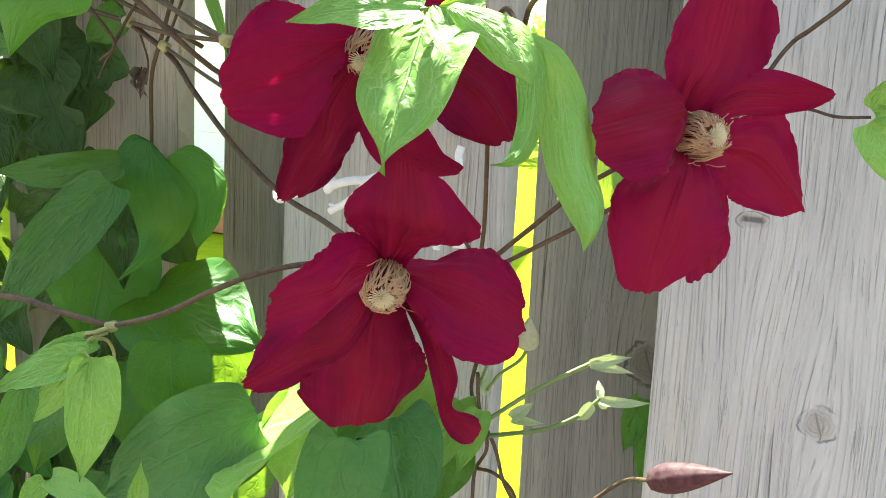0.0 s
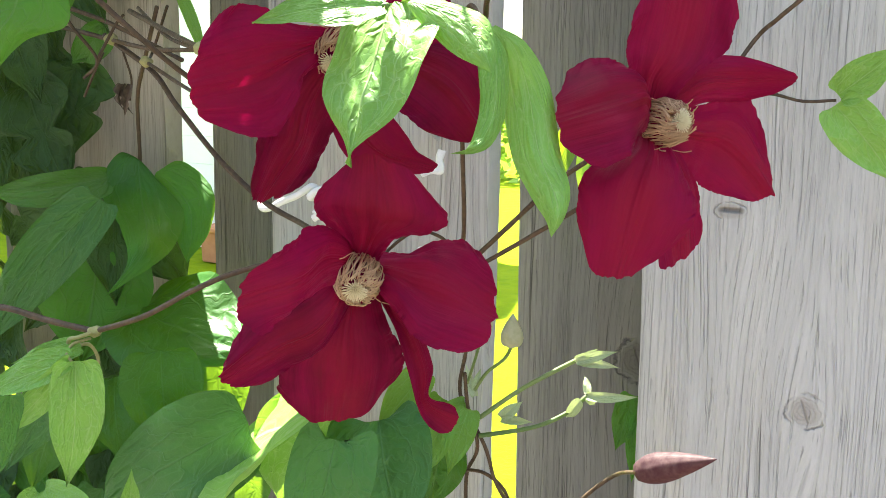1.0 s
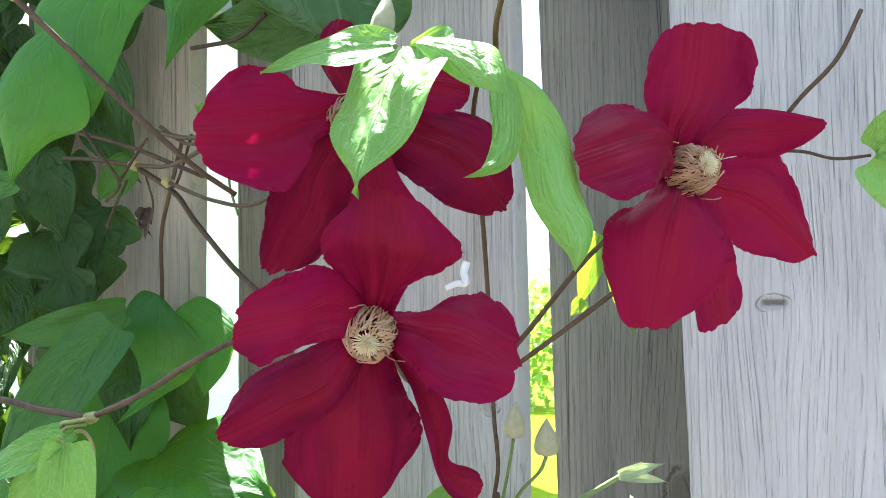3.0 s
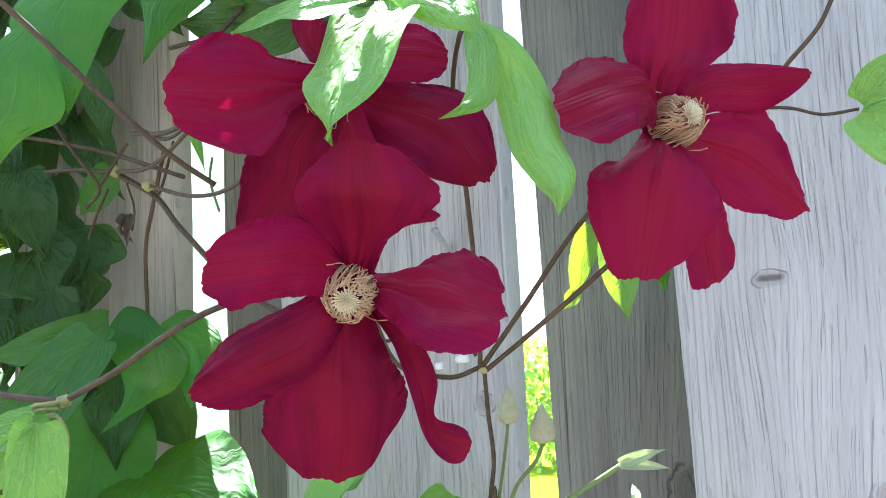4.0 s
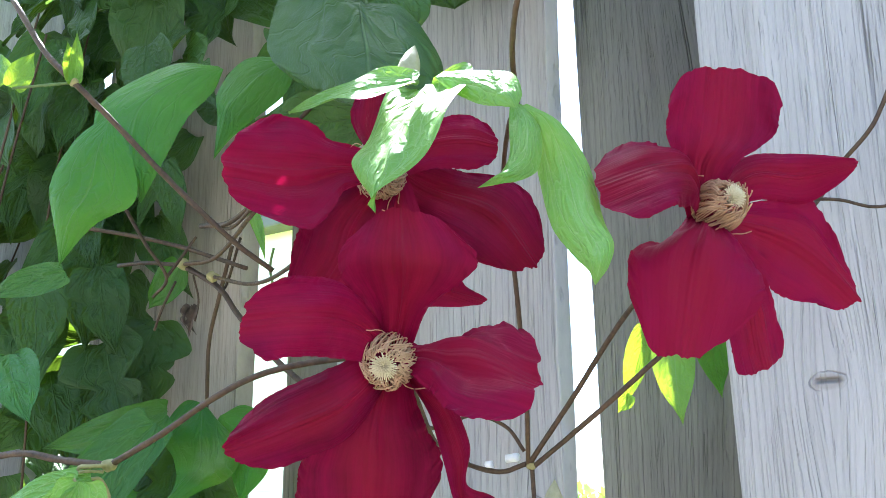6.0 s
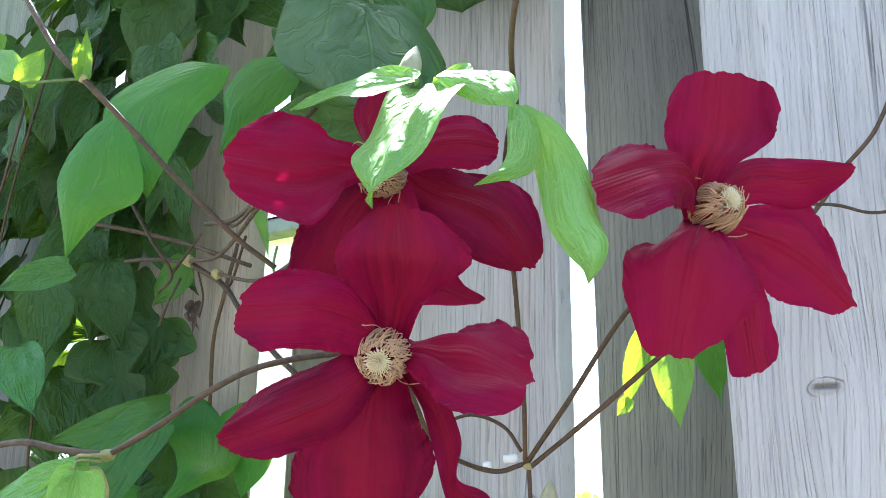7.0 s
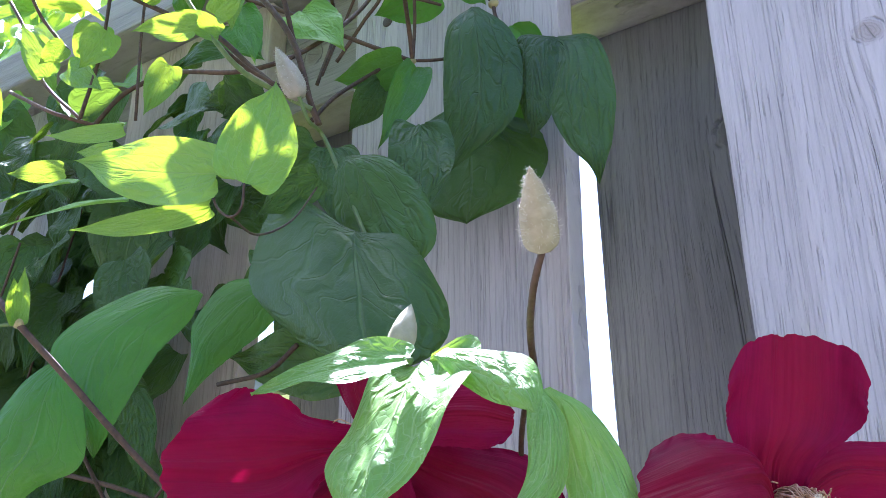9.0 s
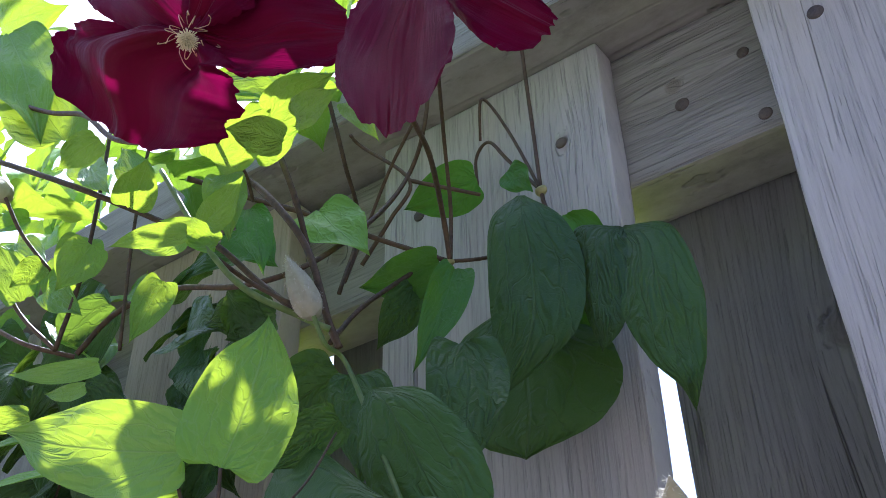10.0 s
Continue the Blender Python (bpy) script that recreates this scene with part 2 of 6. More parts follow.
def petal_material(name, deep, bright, through_light, thin, shine=0.06):
    """A velvety sepal with fine long ribs and slightly mottled colour."""
    m = Nodes(name)
    uv = m.put("ShaderNodeTexCoord").outputs["UV"]
    ob = m.put("ShaderNodeTexCoord").outputs["Object"]
    rnd = m.put("ShaderNodeObjectInfo").outputs["Random"]
    s = m.put("ShaderNodeSeparateXYZ", {0: uv})
    v = m.math("MULTIPLY", m.math("SUBTRACT", s.outputs[1], 0.5), 2.0)
    rib = m.noise(m.put("ShaderNodeCombineXYZ", {0: m.math("MULTIPLY", s.outputs[0], 2.2), 1: m.math("MULTIPLY", v, 9.0), 2: m.math("MULTIPLY", rnd, 9.0)}).outputs[0], 1.0, 3.0, 0.6)
    mid = m.math("SUBTRACT", 1.0, m.smooth(m.math("ABSOLUTE", v), 0.0, 0.32))
    crease = m.math("MULTIPLY", mid, m.put("ShaderNodeTexWave", {"Vector": m.put("ShaderNodeCombineXYZ", {0: v, 1: 0.0, 2: 0.0}).outputs[0], "Scale": 3.0, "Distortion": 0.6}).outputs["Fac"])
    mott = m.noise(ob, 90.0, 4.0, 0.65)
    grain = m.noise(ob, 900.0, 2.0)
    cloud = m.noise(ob, 34.0, 2.0, 0.5)
    fan = m.noise(m.put("ShaderNodeCombineXYZ", {0: m.math("MULTIPLY", s.outputs[0], 3.0), 1: m.math("MULTIPLY", v, 26.0), 2: m.math("MULTIPLY", rnd, 5.0)}).outputs[0], 1.0, 2.0, 0.6)
    k = m.math("ADD", m.math("ADD", m.math("MULTIPLY", rib, 0.16), m.math("MULTIPLY", m.math("SUBTRACT", fan, 0.5), 0.30)), m.math("ADD", m.math("ADD", m.math("MULTIPLY", mott, 0.30), m.math("MULTIPLY", cloud, 0.34)), m.math("MULTIPLY", rnd, 0.34)))
    col = m.mix(m.smooth(k, 0.24, 0.72), deep, bright)
    bar = m.math("SUBTRACT", 1.0, m.smooth(m.math("ADD", m.math("ABSOLUTE", v), m.math("MULTIPLY", m.math("SUBTRACT", cloud, 0.5), 0.7)), 0.12, 0.75))
    col = m.mix(m.math("MULTIPLY", bar, 0.5), col, (bright[0] * 1.12, bright[1] * 2.5, bright[2] * 0.62))
    h = m.math("ADD", m.math("ADD", m.math("MULTIPLY", rib, 0.9), m.math("MULTIPLY", fan, 0.35)), m.math("ADD", m.math("MULTIPLY", crease, 0.5), m.math("ADD", m.math("MULTIPLY", mott, 0.35), m.math("MULTIPLY", grain, 0.12))))
    nrm = m.bump(h, 0.42, 0.0012)
    p = m.put("ShaderNodeBsdfPrincipled", {"Base Color": col, "Roughness": 0.48, "Specular IOR Level": shine, "Sheen Weight": shine, "Sheen Roughness": 0.35, "Sheen Tint": (1.0, 0.10, 0.20, 1.0), "Normal": nrm})
    t = m.put("ShaderNodeBsdfTranslucent", {"Color": m.mix(rib, tuple(c * 0.6 for c in through_light), through_light), "Normal": nrm})
    mx = m.put("ShaderNodeMixShader", {0: thin, 1: p.outputs[0], 2: t.outputs[0]})
    return m.finish(mx.outputs[0])


def plain_material(name, a, b, scale, rough, bump=0.0, spec=0.3, thin=0.0, glow_through=(0, 0, 0)):
    """Two tones in a noise, with relief."""
    m = Nodes(name)
    ob = m.put("ShaderNodeTexCoord").outputs["Object"]
    rnd = m.put("ShaderNodeObjectInfo").outputs["Random"]
    n1 = m.noise(ob, scale, 5.0, 0.6)
    n2 = m.noise(ob, scale * 0.13, 2.0)
    k = m.math("ADD", m.math("MULTIPLY", n1, 0.6), m.math("ADD", m.math("MULTIPLY", n2, 0.3), m.math("MULTIPLY", rnd, 0.15)))
    col = m.mix(m.smooth(k, 0.3, 0.72), a, b)
    vals = {"Base Color": col, "Roughness": rough, "Specular IOR Level": spec}
    if bump:
        vals["Normal"] = m.bump(n1, 0.7, bump)
    p = m.put("ShaderNodeBsdfPrincipled", vals)
    if thin:
        t = m.put("ShaderNodeBsdfTranslucent", {"Color": (*glow_through, 1.0)})
        mx = m.put("ShaderNodeMixShader", {0: thin, 1: p.outputs[0], 2: t.outputs[0]})
        return m.finish(mx.outputs[0])
    return m.finish(p.outputs[0])


PALE, GREY = (0.49, 0.478, 0.462), (0.245, 0.238, 0.23)
WOOD = weathered_wood("weathered_board", PALE, GREY)
WOOD_RIGHT = weathered_wood("weathered_board_knotty", (0.55, 0.54, 0.525), (0.27, 0.264, 0.258), ((0.1255, 1.312, 0.0078, 1.9), (0.166, 1.219, 0.0088), (0.147, 1.577, 0.007), (0.171, 1.145, 0.008)))
# left board: warm bounce light is tinted into the wood's brown
WOOD_LEFT_BOUNCE = weathered_wood("weathered_board_bounce", (0.52, 0.45, 0.365), (0.26, 0.215, 0.165))
WOOD_MIDDLE = weathered_wood("weathered_board_pale", (0.53, 0.51, 0.485), (0.275, 0.264, 0.252), ((-0.016, 1.262, 0.006), (-0.025, 1.694, 0.0045, 0.6), (-0.05, 1.40, 0.004)))
# far-face boards: shade of the recess is darkened into this grey
WOOD_BACK_SHADE = weathered_wood("weathered_board_shade", (0.215, 0.210, 0.200), (0.080, 0.077, 0.072), ((0.071, 1.215, 0.013), (0.072, 1.58, 0.013)))
WOOD_RAIL = weathered_wood("weathered_rail", (0.37, 0.35, 0.32), (0.17, 0.158, 0.14), ((1.712, 0.030, 0.005), (1.705, -0.19, 0.008)), axis="x")
LEAF = leaf_material("leaf_mature", (0.020, 0.110, 0.008), (0.056, 0.235, 0.018), (0.11, 0.25, 0.05), (0.30, 0.50, 0.02), 0.40, 0.30)
LEAF_YOUNG = leaf_material("leaf_young", (0.10, 0.27, 0.035), (0.18, 0.40, 0.07), (0.28, 0.48, 0.13), (0.42, 0.56, 0.02), 0.40, 0.34)
LEAF_BLUE = leaf_material("leaf_bluish", (0.024, 0.108, 0.024), (0.056, 0.195, 0.043), (0.11, 0.25, 0.08), (0.24, 0.44, 0.03), 0.36, 0.26, 0.62)
LEAF_SOFT = leaf_material("leaf_pale_green", (0.125, 0.295, 0.040), (0.215, 0.43, 0.075), (0.40, 0.58, 0.20), (0.36, 0.60, 0.05), 0.42, 0.28, 0.50)
# leaf green with the crown's shade darkened into it
LEAF_SHADE = leaf_material("leaf_shade", (0.020, 0.062, 0.012), (0.044, 0.118, 0.022), (0.08, 0.155, 0.045), (0.22, 0.36, 0.02), 0.38, 0.26, 0.80)
LEAF_PALE = leaf_material("leaf_unfolding", (0.36, 0.44, 0.22), (0.52, 0.58, 0.36), (0.6, 0.65, 0.42), (0.4, 0.5, 0.15), 0.5, 0.15)
PETAL = petal_material("crimson_petal", (0.052, 0.001, 0.011), (0.200, 0.004, 0.037), (0.75, 0.005, 0.10), 0.14)
PETAL_UPPER = petal_material("purple_crimson_petal", (0.05, 0.001, 0.010), (0.10, 0.002, 0.020), (0.80, 0.008, 0.20), 0.075, 0.015)
STEM = plain_material("purple_brown_stem", (0.040, 0.027, 0.015), (0.115, 0.072, 0.040), 400.0, 0.55, 0.0006)
STEM_GREEN = plain_material("green_stem", (0.10, 0.17, 0.05), (0.22, 0.28, 0.10), 300.0, 0.5, 0.0004, thin=0.15, glow_through=(0.3, 0.4, 0.05))
NODE = plain_material("pale_node", (0.25, 0.24, 0.09), (0.40, 0.36, 0.16), 500.0, 0.6, 0.0005)
FILAMENT = plain_material("cream_filament", (0.42, 0.24, 0.13), (0.70, 0.48, 0.29), 300.0, 0.55, thin=0.2, glow_through=(0.8, 0.6, 0.3))
STIGMA = plain_material("pale_stigma", (0.80, 0.68, 0.42), (0.90, 0.82, 0.58), 500.0, 0.6, thin=0.2, glow_through=(0.8, 0.7, 0.4))
BUD = plain_material("pale_bud", (0.34, 0.345, 0.20), (0.53, 0.505, 0.34), 350.0, 0.6, 0.0005, thin=0.25, glow_through=(0.6, 0.55, 0.25))
BUD_DOWNY = plain_material("downy_bud", (0.27, 0.25, 0.175), (0.46, 0.43, 0.32), 350.0, 0.7, 0.0005, thin=0.2, glow_through=(0.6, 0.55, 0.35))
DOWN = plain_material("pale_down", (0.72, 0.69, 0.60), (0.85, 0.82, 0.74), 500.0, 0.6, thin=0.3, glow_through=(0.8, 0.78, 0.65))
BUD_PURPLE = plain_material("purple_bud", (0.030, 0.012, 0.017), (0.14, 0.085, 0.080), 260.0, 0.6, 0.0006, thin=0.15, glow_through=(0.5, 0.1, 0.15))
TWINE = plain_material("white_twine", (0.72, 0.71, 0.70), (0.85, 0.84, 0.83), 500.0, 0.8, 0.0006)
DRY = plain_material("dry_leaf", (0.035, 0.026, 0.02), (0.16, 0.12, 0.09), 260.0, 0.8, 0.001)
NAIL = plain_material("rusty_nail", (0.05, 0.04, 0.035), (0.12, 0.09, 0.07), 900.0, 0.6, 0.0003, spec=0.5)
ZINC = plain_material("zinc", (0.30, 0.30, 0.29), (0.45, 0.45, 0.43), 600.0, 0.4, 0.0002, spec=0.6)
SOIL = plain_material("added_soil", (0.085, 0.07, 0.06), (0.15, 0.13, 0.115), 30.0, 0.9, 0.01)
BLOCKER_GREY = plain_material("blocker_grey", (0.115, 0.12, 0.135), (0.15, 0.155, 0.17), 20.0, 0.9, 0.004)
LAWN = plain_material("lawn", (0.12, 0.19, 0.002), (0.20, 0.26, 0.004), 9.0, 0.9, 0.02, spec=0.04)
SIDING = plain_material("white_siding", (0.86, 0.82, 0.85), (0.90, 0.86, 0.88), 3.0, 0.5)
BRICK = plain_material("orange_terracotta", (0.42, 0.16, 0.07), (0.55, 0.24, 0.11), 12.0, 0.8, 0.004)
ROOF = plain_material("grey_shingle", (0.10, 0.10, 0.11), (0.17, 0.17, 0.18), 8.0, 0.8, 0.01)
SHRUB = plain_material("shrub_leaf", (0.10, 0.20, 0.03), (0.24, 0.36, 0.07), 6.0, 0.5, thin=0.35, glow_through=(0.4, 0.55, 0.06))


# ---- mesh helpers ----
def mesh_object(name, bm, material, parent=None, label="", smooth=True):
    me = bpy.data.meshes.new(name)
    bm.to_mesh(me)
    bm.free()
    for f in me.polygons:
        f.use_smooth = smooth
    me.materials.append(material)
    ob = new(name, me)
    ob.parent = parent
    if label:
        tagged(ob, label)
    return ob


def part(name, bm, material, parent, label="", smooth=True):
    return mesh_object(name, bm, material, parent, label, smooth)


def thing(name, label, category, group="", kind=""):
    ob = new(name)
    ob.empty_display_size = 0.02
    return tagged(ob, label, category, group, kind)


def box(bm, x0, x1, y0, y1, z0, z1, bevel=0.0):
    g = bmesh.ops.create_cube(bm, size=1.0, matrix=Matrix.Translation(((x0 + x1) / 2, (y0 + y1) / 2, (z0 + z1) / 2)) @ Matrix.Diagonal((x1 - x0, y1 - y0, z1 - z0, 1)))
    if bevel:
        edges = list({e for v in g["verts"] for e in v.link_edges})
        bmesh.ops.bevel(bm, geom=edges, offset=bevel, segments=2, profile=0.6, affect="EDGES")
    return bm


def smooth_line(points, steps=7):
    """Catmull-Rom through the points."""
    p = [Vector(q) for q in points]
    if len(p) == 2:
        return [p[0].lerp(p[1], i / 4) for i in range(5)]
    p = [p[0] * 2 - p[1]] + p + [p[-1] * 2 - p[-2]]
    out = []
    for i in range(1, len(p) - 2):
        a, b, c, d = p[i - 1:i + 3]
        for k in range(steps):
            t = k / steps
            out.append(0.5 * (2 * b + (c - a) * t + (2 * a - 5 * b + 4 * c - d) * t * t + (3 * b - a - 3 * c + d) * t ** 3))
    out.append(p[-2])
    return out


def tube(bm, points, r0, r1, sides=8, steps=7, rough=0.0):
    """A tapered, slightly knobbly tube along a smooth line, closed at both ends."""
    line = smooth_line(points, steps)
    ring, rings = None, []
    up = Vector((0.31, 0.22, 0.92))
    for i, q in enumerate(line):
        a = (line[min(i + 1, len(line) - 1)] - line[max(i - 1, 0)]).normalized()
        s = a.cross(up)
        if s.length < 1e-3:
            s = a.cross(Vector((1, 0, 0)))
        s.normalize()
        w = a.cross(s)
        up = s.cross(a)
        k = i / (len(line) - 1)
        r = r0 + (r1 - r0) * k
        ring = []
        for j in range(sides):
            th = 2 * math.pi * j / sides
            rr = r * (1 + rough * (noise.noise(q * 300 + Vector((j, 0, 0)))))
            ring.append(bm.verts.new(q + (s * math.cos(th) + w * math.sin(th)) * rr))
        rings.append(ring)
    for a, b in zip(rings, rings[1:]):
        for j in range(sides):
            bm.faces.new((a[j], a[(j + 1) % sides], b[(j + 1) % sides], b[j]))
    bm.faces.new(rings[0][::-1])
    bm.faces.new(rings[-1])
    return bm


def sheet(bm, nu, nv, place):
    """A sheet of nu by nv faces with UV; place(u, v) gives each point, v from -1 to 1."""
    uv = bm.loops.layers.uv.verify()
    g = [[bm.verts.new(place(i / nu, 2 * j / nv - 1)) for j in range(nv + 1)] for i in range(nu + 1)]
    for i in range(nu):
        for j in range(nv):
            q = ((i, j), (i + 1, j), (i + 1, j + 1), (i, j + 1))
            f = bm.faces.new([g[a][b] for a, b in q])
            for l, (a, b) in zip(f.loops, q):
                l[uv].uv = (a / nu, b / nv)
    return bm


# ---- ground and distance ----
def ground():
    bm = bmesh.new()
    bmesh.ops.create_grid(bm, x_segments=60, y_segments=60, size=300)
    for v in bm.verts:
        v.co.z = 0.03 * noise.noise(v.co * 0.05)
    tagged(mesh_object("ground", bm, LAWN), "sunlit mown green lawn on both sides of the fence", "ground", kind="structure")


# unseen dark ground, added to keep lawn bounce off the fence
def garden_bed():
    bm = bmesh.new()
    box(bm, -14, 14, -14, -0.12, 0.0, 0.06, 0.01)
    tagged(mesh_object("garden_bed", bm, SOIL, smooth=False), "unseen dark soil ground added before the fence to cut bounce light", "soil", kind="structure")


# unseen wall behind the camera, added to block the low sky
def sky_block_wall():
    bm = bmesh.new()
    box(bm, -9, 9, -3.9, -3.6, 0.0, 4.6, 0.01)
    tagged(mesh_object("wall_south", bm, BLOCKER_GREY, smooth=False), "unseen plain grey wall added to block low sky light from the fence", "wall", kind="structure")


def neighbour_house():
    house = thing("house", "white-sided house with a grey shingle roof behind the fence", "house")
    bm = bmesh.new()
    box(bm, -12, -3.82, 5.19, 7.0, 0.0, 3.4)
    part("wall", bm, SIDING, house, "", False)
    for i in range(17):
        bm = bmesh.new()
        box(bm, -12, -3.8, 5.165, 5.185, 0.02 + i * 0.2, 0.2185 + i * 0.2, 0.001)
        part("siding_board", bm, SIDING, house, "", False)
    bm = bmesh.new()
    box(bm, -12.1, -3.7, 5.0, 7.1, 3.4, 3.52, 0.02)
    for s in (1, -1):
        y0 = 4.98 if s == 1 else 7.12
        vs = [bm.verts.new(c) for c in ((-12.1, y0, 3.52), (-3.7, y0, 3.52), (-3.7, 6.05, 4.2), (-12.1, 6.05, 4.2))]
        bm.faces.new(vs[::s])
    part("roof", bm, ROOF, house, "grey shingle roof", False)


def planter():
    """A low terracotta trough with a rolled rim."""
    root = thing("planter", "orange terracotta trough standing on the lawn before the white house", "planter")
    bm = bmesh.new()
    box(bm, -4.20, -3.55, 4.75, 5.0, 0.0, 0.21, 0.012)
    for v in bm.verts:
        k = 0.88 + 0.12 * v.co.z / 0.21
        v.co.y = 4.875 + (v.co.y - 4.875) * k
    part("trough", bm, BRICK, root, "", False)
    bm = bmesh.new()
    box(bm, -4.22, -3.53, 4.735, 5.015, 0.21, 0.245, 0.01)
    part("rim", bm, BRICK, root, "", False)


def garden_hedge():
    rng = random.Random(5)
    bm = bmesh.new()
    for i in range(9000):
        x = rng.uniform(-6.2, 5)
        top = 1.55 + 0.6 * noise.noise(Vector((x * 0.8, 0, 3))) + 0.25 * noise.noise(Vector((x * 3, 0, 3)))
        z = top * rng.random() ** 0.7
        y = 10.9 + rng.uniform(-0.5, 0.5) - 0.5 * (1 - z / 2.4)
        c = Vector((x, y, z))
        a = Vector((rng.uniform(-1, 1), rng.uniform(-1, 1), rng.uniform(-1, 1))).normalized() * rng.uniform(0.04, 0.1)
        b = a.orthogonal().normalized() * rng.uniform(0.03, 0.05)
        vs = [bm.verts.new(c + q) for q in (-a, b, a, -b)]
        bm.faces.new(vs)
    tagged(mesh_object("hedge", bm, SHRUB, smooth=False), "bright green leafy garden hedge beyond the lawn", "hedge", kind="stuff")


ground()
garden_bed()
sky_block_wall()
neighbour_house()
planter()
garden_hedge()


# ---- fence: boards on both faces of the rails, a flat cap on top ----
THICK, RAIL_Y, BACK_Y, TOP = 0.0165, 0.017, 0.055, 1.7495
fence = thing("fence", "weathered grey wooden fence with staggered upright boards", "fence")


def board(x0, x1, y0, material, lean=0.0, seed=0, label=""):
    """An upright board with eased, slightly worn edges; lean: sideways metres per metre of height about z = 1.3."""
    bm = bmesh.new()
    box(bm, x0, x1, y0, y0 + THICK, 0.05, TOP - 0.001, 0.0016)
    zs = [0.05 + 0.034 * k for k in range(1, 50)]
    for z in zs:
        bmesh.ops.bisect_plane(bm, geom=bm.verts[:] + bm.edges[:] + bm.faces[:], plane_co=(0, 0, z), plane_no=(0, 0, 1))
    for v in bm.verts:
        n = noise.noise(Vector((v.co.x * 20 + seed, v.co.y * 40, v.co.z * 14)))
        m = noise.noise(Vector((seed * 3.1, v.co.y * 60, v.co.z * 45)))
        mid = (x0 + x1) / 2
        if abs(v.co.x - mid) > (x1 - x0) * 0.4:
            v.co.x += 0.0010 * n + 0.0006 * m
        v.co.x += lean * (v.co.z - 1.3)
        v.co.y += 0.0008 * noise.noise(Vector((seed, v.co.x * 12, v.co.z * 3)))
    return part("board", bm, material, fence, label, False)


board(0.0842, 0.2242, 0.0, WOOD_RIGHT, -0.016, 1, "pale grey board with two round knots")
board(-0.14, 0.0, 0.0, WOOD_MIDDLE, 0.0, 2, "pale grey-brown board with a nail hole near its top")
board(-0.360, -0.2195, 0.0, WOOD_LEFT_BOUNCE, 0.01, 3, "board half hidden by leaves, warm bounce light tinted brown into its colour")
board(-0.0045, 0.135, BACK_Y, WOOD_BACK_SHADE, -0.018, 4, "board on the far face with recess shade darkened into its colour")
board(-0.2275, -0.088, BACK_Y, WOOD_BACK_SHADE, 0.004, 5, "board on the far face with recess shade darkened into its colour")
for k in range(12):
    board(-0.566 - 0.206 * k, -0.426 - 0.206 * k, 0.0, WOOD, 0.0, 10 + k)
    board(-0.434 - 0.206 * k, -0.294 - 0.206 * k, BACK_Y, WOOD_BACK_SHADE, 0.0, 30 + k)
for k in range(7):
    board(0.294 + 0.206 * k, 0.434 + 0.206 * k, 0.0, WOOD, 0.0, 50 + k)
    board(0.19 + 0.206 * k, 0.33 + 0.206 * k, BACK_Y, WOOD_BACK_SHADE, 0.0, 60 + k)
for z0 in (1.6635, 0.9, 0.2):
    bm = bmesh.new()
    box(bm, -3.0, 1.75, RAIL_Y, RAIL_Y + 0.0375, z0, z0 + 0.0845 if z0 > 1.5 else z0 + 0.089, 0.003)
    part("rail", bm, WOOD_RAIL, fence, "rough-sawn cross rail", False)
bm = bmesh.new()
box(bm, -3.02, 1.77, -0.034, 0.106, TOP, TOP + 0.036, 0.003)
bmesh.ops.subdivide_edges(bm, edges=[e for e in bm.edges if abs(e.verts[0].co.x - e.verts[1].co.x) > 1], cuts=80)
for v in bm.verts:
    v.co += Vector((0, 0.0012 * noise.noise(v.co * 9), 0.0008 * noise.noise(v.co * 13)))
part("cap", bm, WOOD_RAIL, fence, "flat weathered cap board", False)


def nail(x, y, z, r):
    """A sunk nail head in a small worn hole, facing out of the fence."""
    bm = bmesh.new()
    bmesh.ops.create_cone(bm, cap_ends=True, segments=14, radius1=r, radius2=r * 0.8, depth=0.0016, matrix=Matrix.Translation((x, y, z)) @ Matrix.Rotation(radians(90), 4, "X"))
    bmesh.ops.bevel(bm, geom=bm.edges[:], offset=r * 0.12, segments=1, affect="EDGES")
    part("nail", bm, NAIL, fence)


for x, y, z, r in ((0.0325, RAIL_Y, 1.699, 0.0042), (0.069, RAIL_Y, 1.673, 0.0038), (0.066, RAIL_Y, 1.713, 0.0035), (0.104, -0.0002, 1.700, 0.0042), (0.190, -0.0002, 1.70, 0.0042), (-0.0255, -0.0002, 1.694, 0.0035), (-0.115, -0.0002, 1.69, 0.0038), (-0.23, -0.0002, 1.685, 0.0038), (-0.23, -0.0002, 1.72, 0.0036)):
    nail(x, y, z, r)


def screw(head, point):
    """A bright wood screw left half driven in: a threaded shank and a flat head."""
    head, point = Vector(head), Vector(point)
    bm = tube(bmesh.new(), [head, point], 0.0009, 0.0009, 8)
    a = (point - head).normalized()
    for k in range(12):
        c = head.lerp(point, 0.12 + 0.07 * k)
        tube(bm, [c - a * 0.0003, c + a * 0.0003], 0.0015, 0.0011, 8)
    tube(bm, [head - a * 0.0009, head], 0.0020, 0.0010, 12)
    part("screw", bm, ZINC, fence, "bright zinc-plated screw")


screw((-0.0276, -0.0200, 1.3476), (-0.0305, 0.0030, 1.3375))


# ---- the clematis ----
vine = thing("clematis_vine", "climbing clematis with green pointed leaves on brown stems", "climbing plant")


def blade_frame(base, tip, normal):
    a = Vector(tip) - Vector(base)
    length = a.length
    a.normalize()
    s = a.cross(Vector(normal)).normalized()
    return Vector(base), a, s, s.cross(a), length


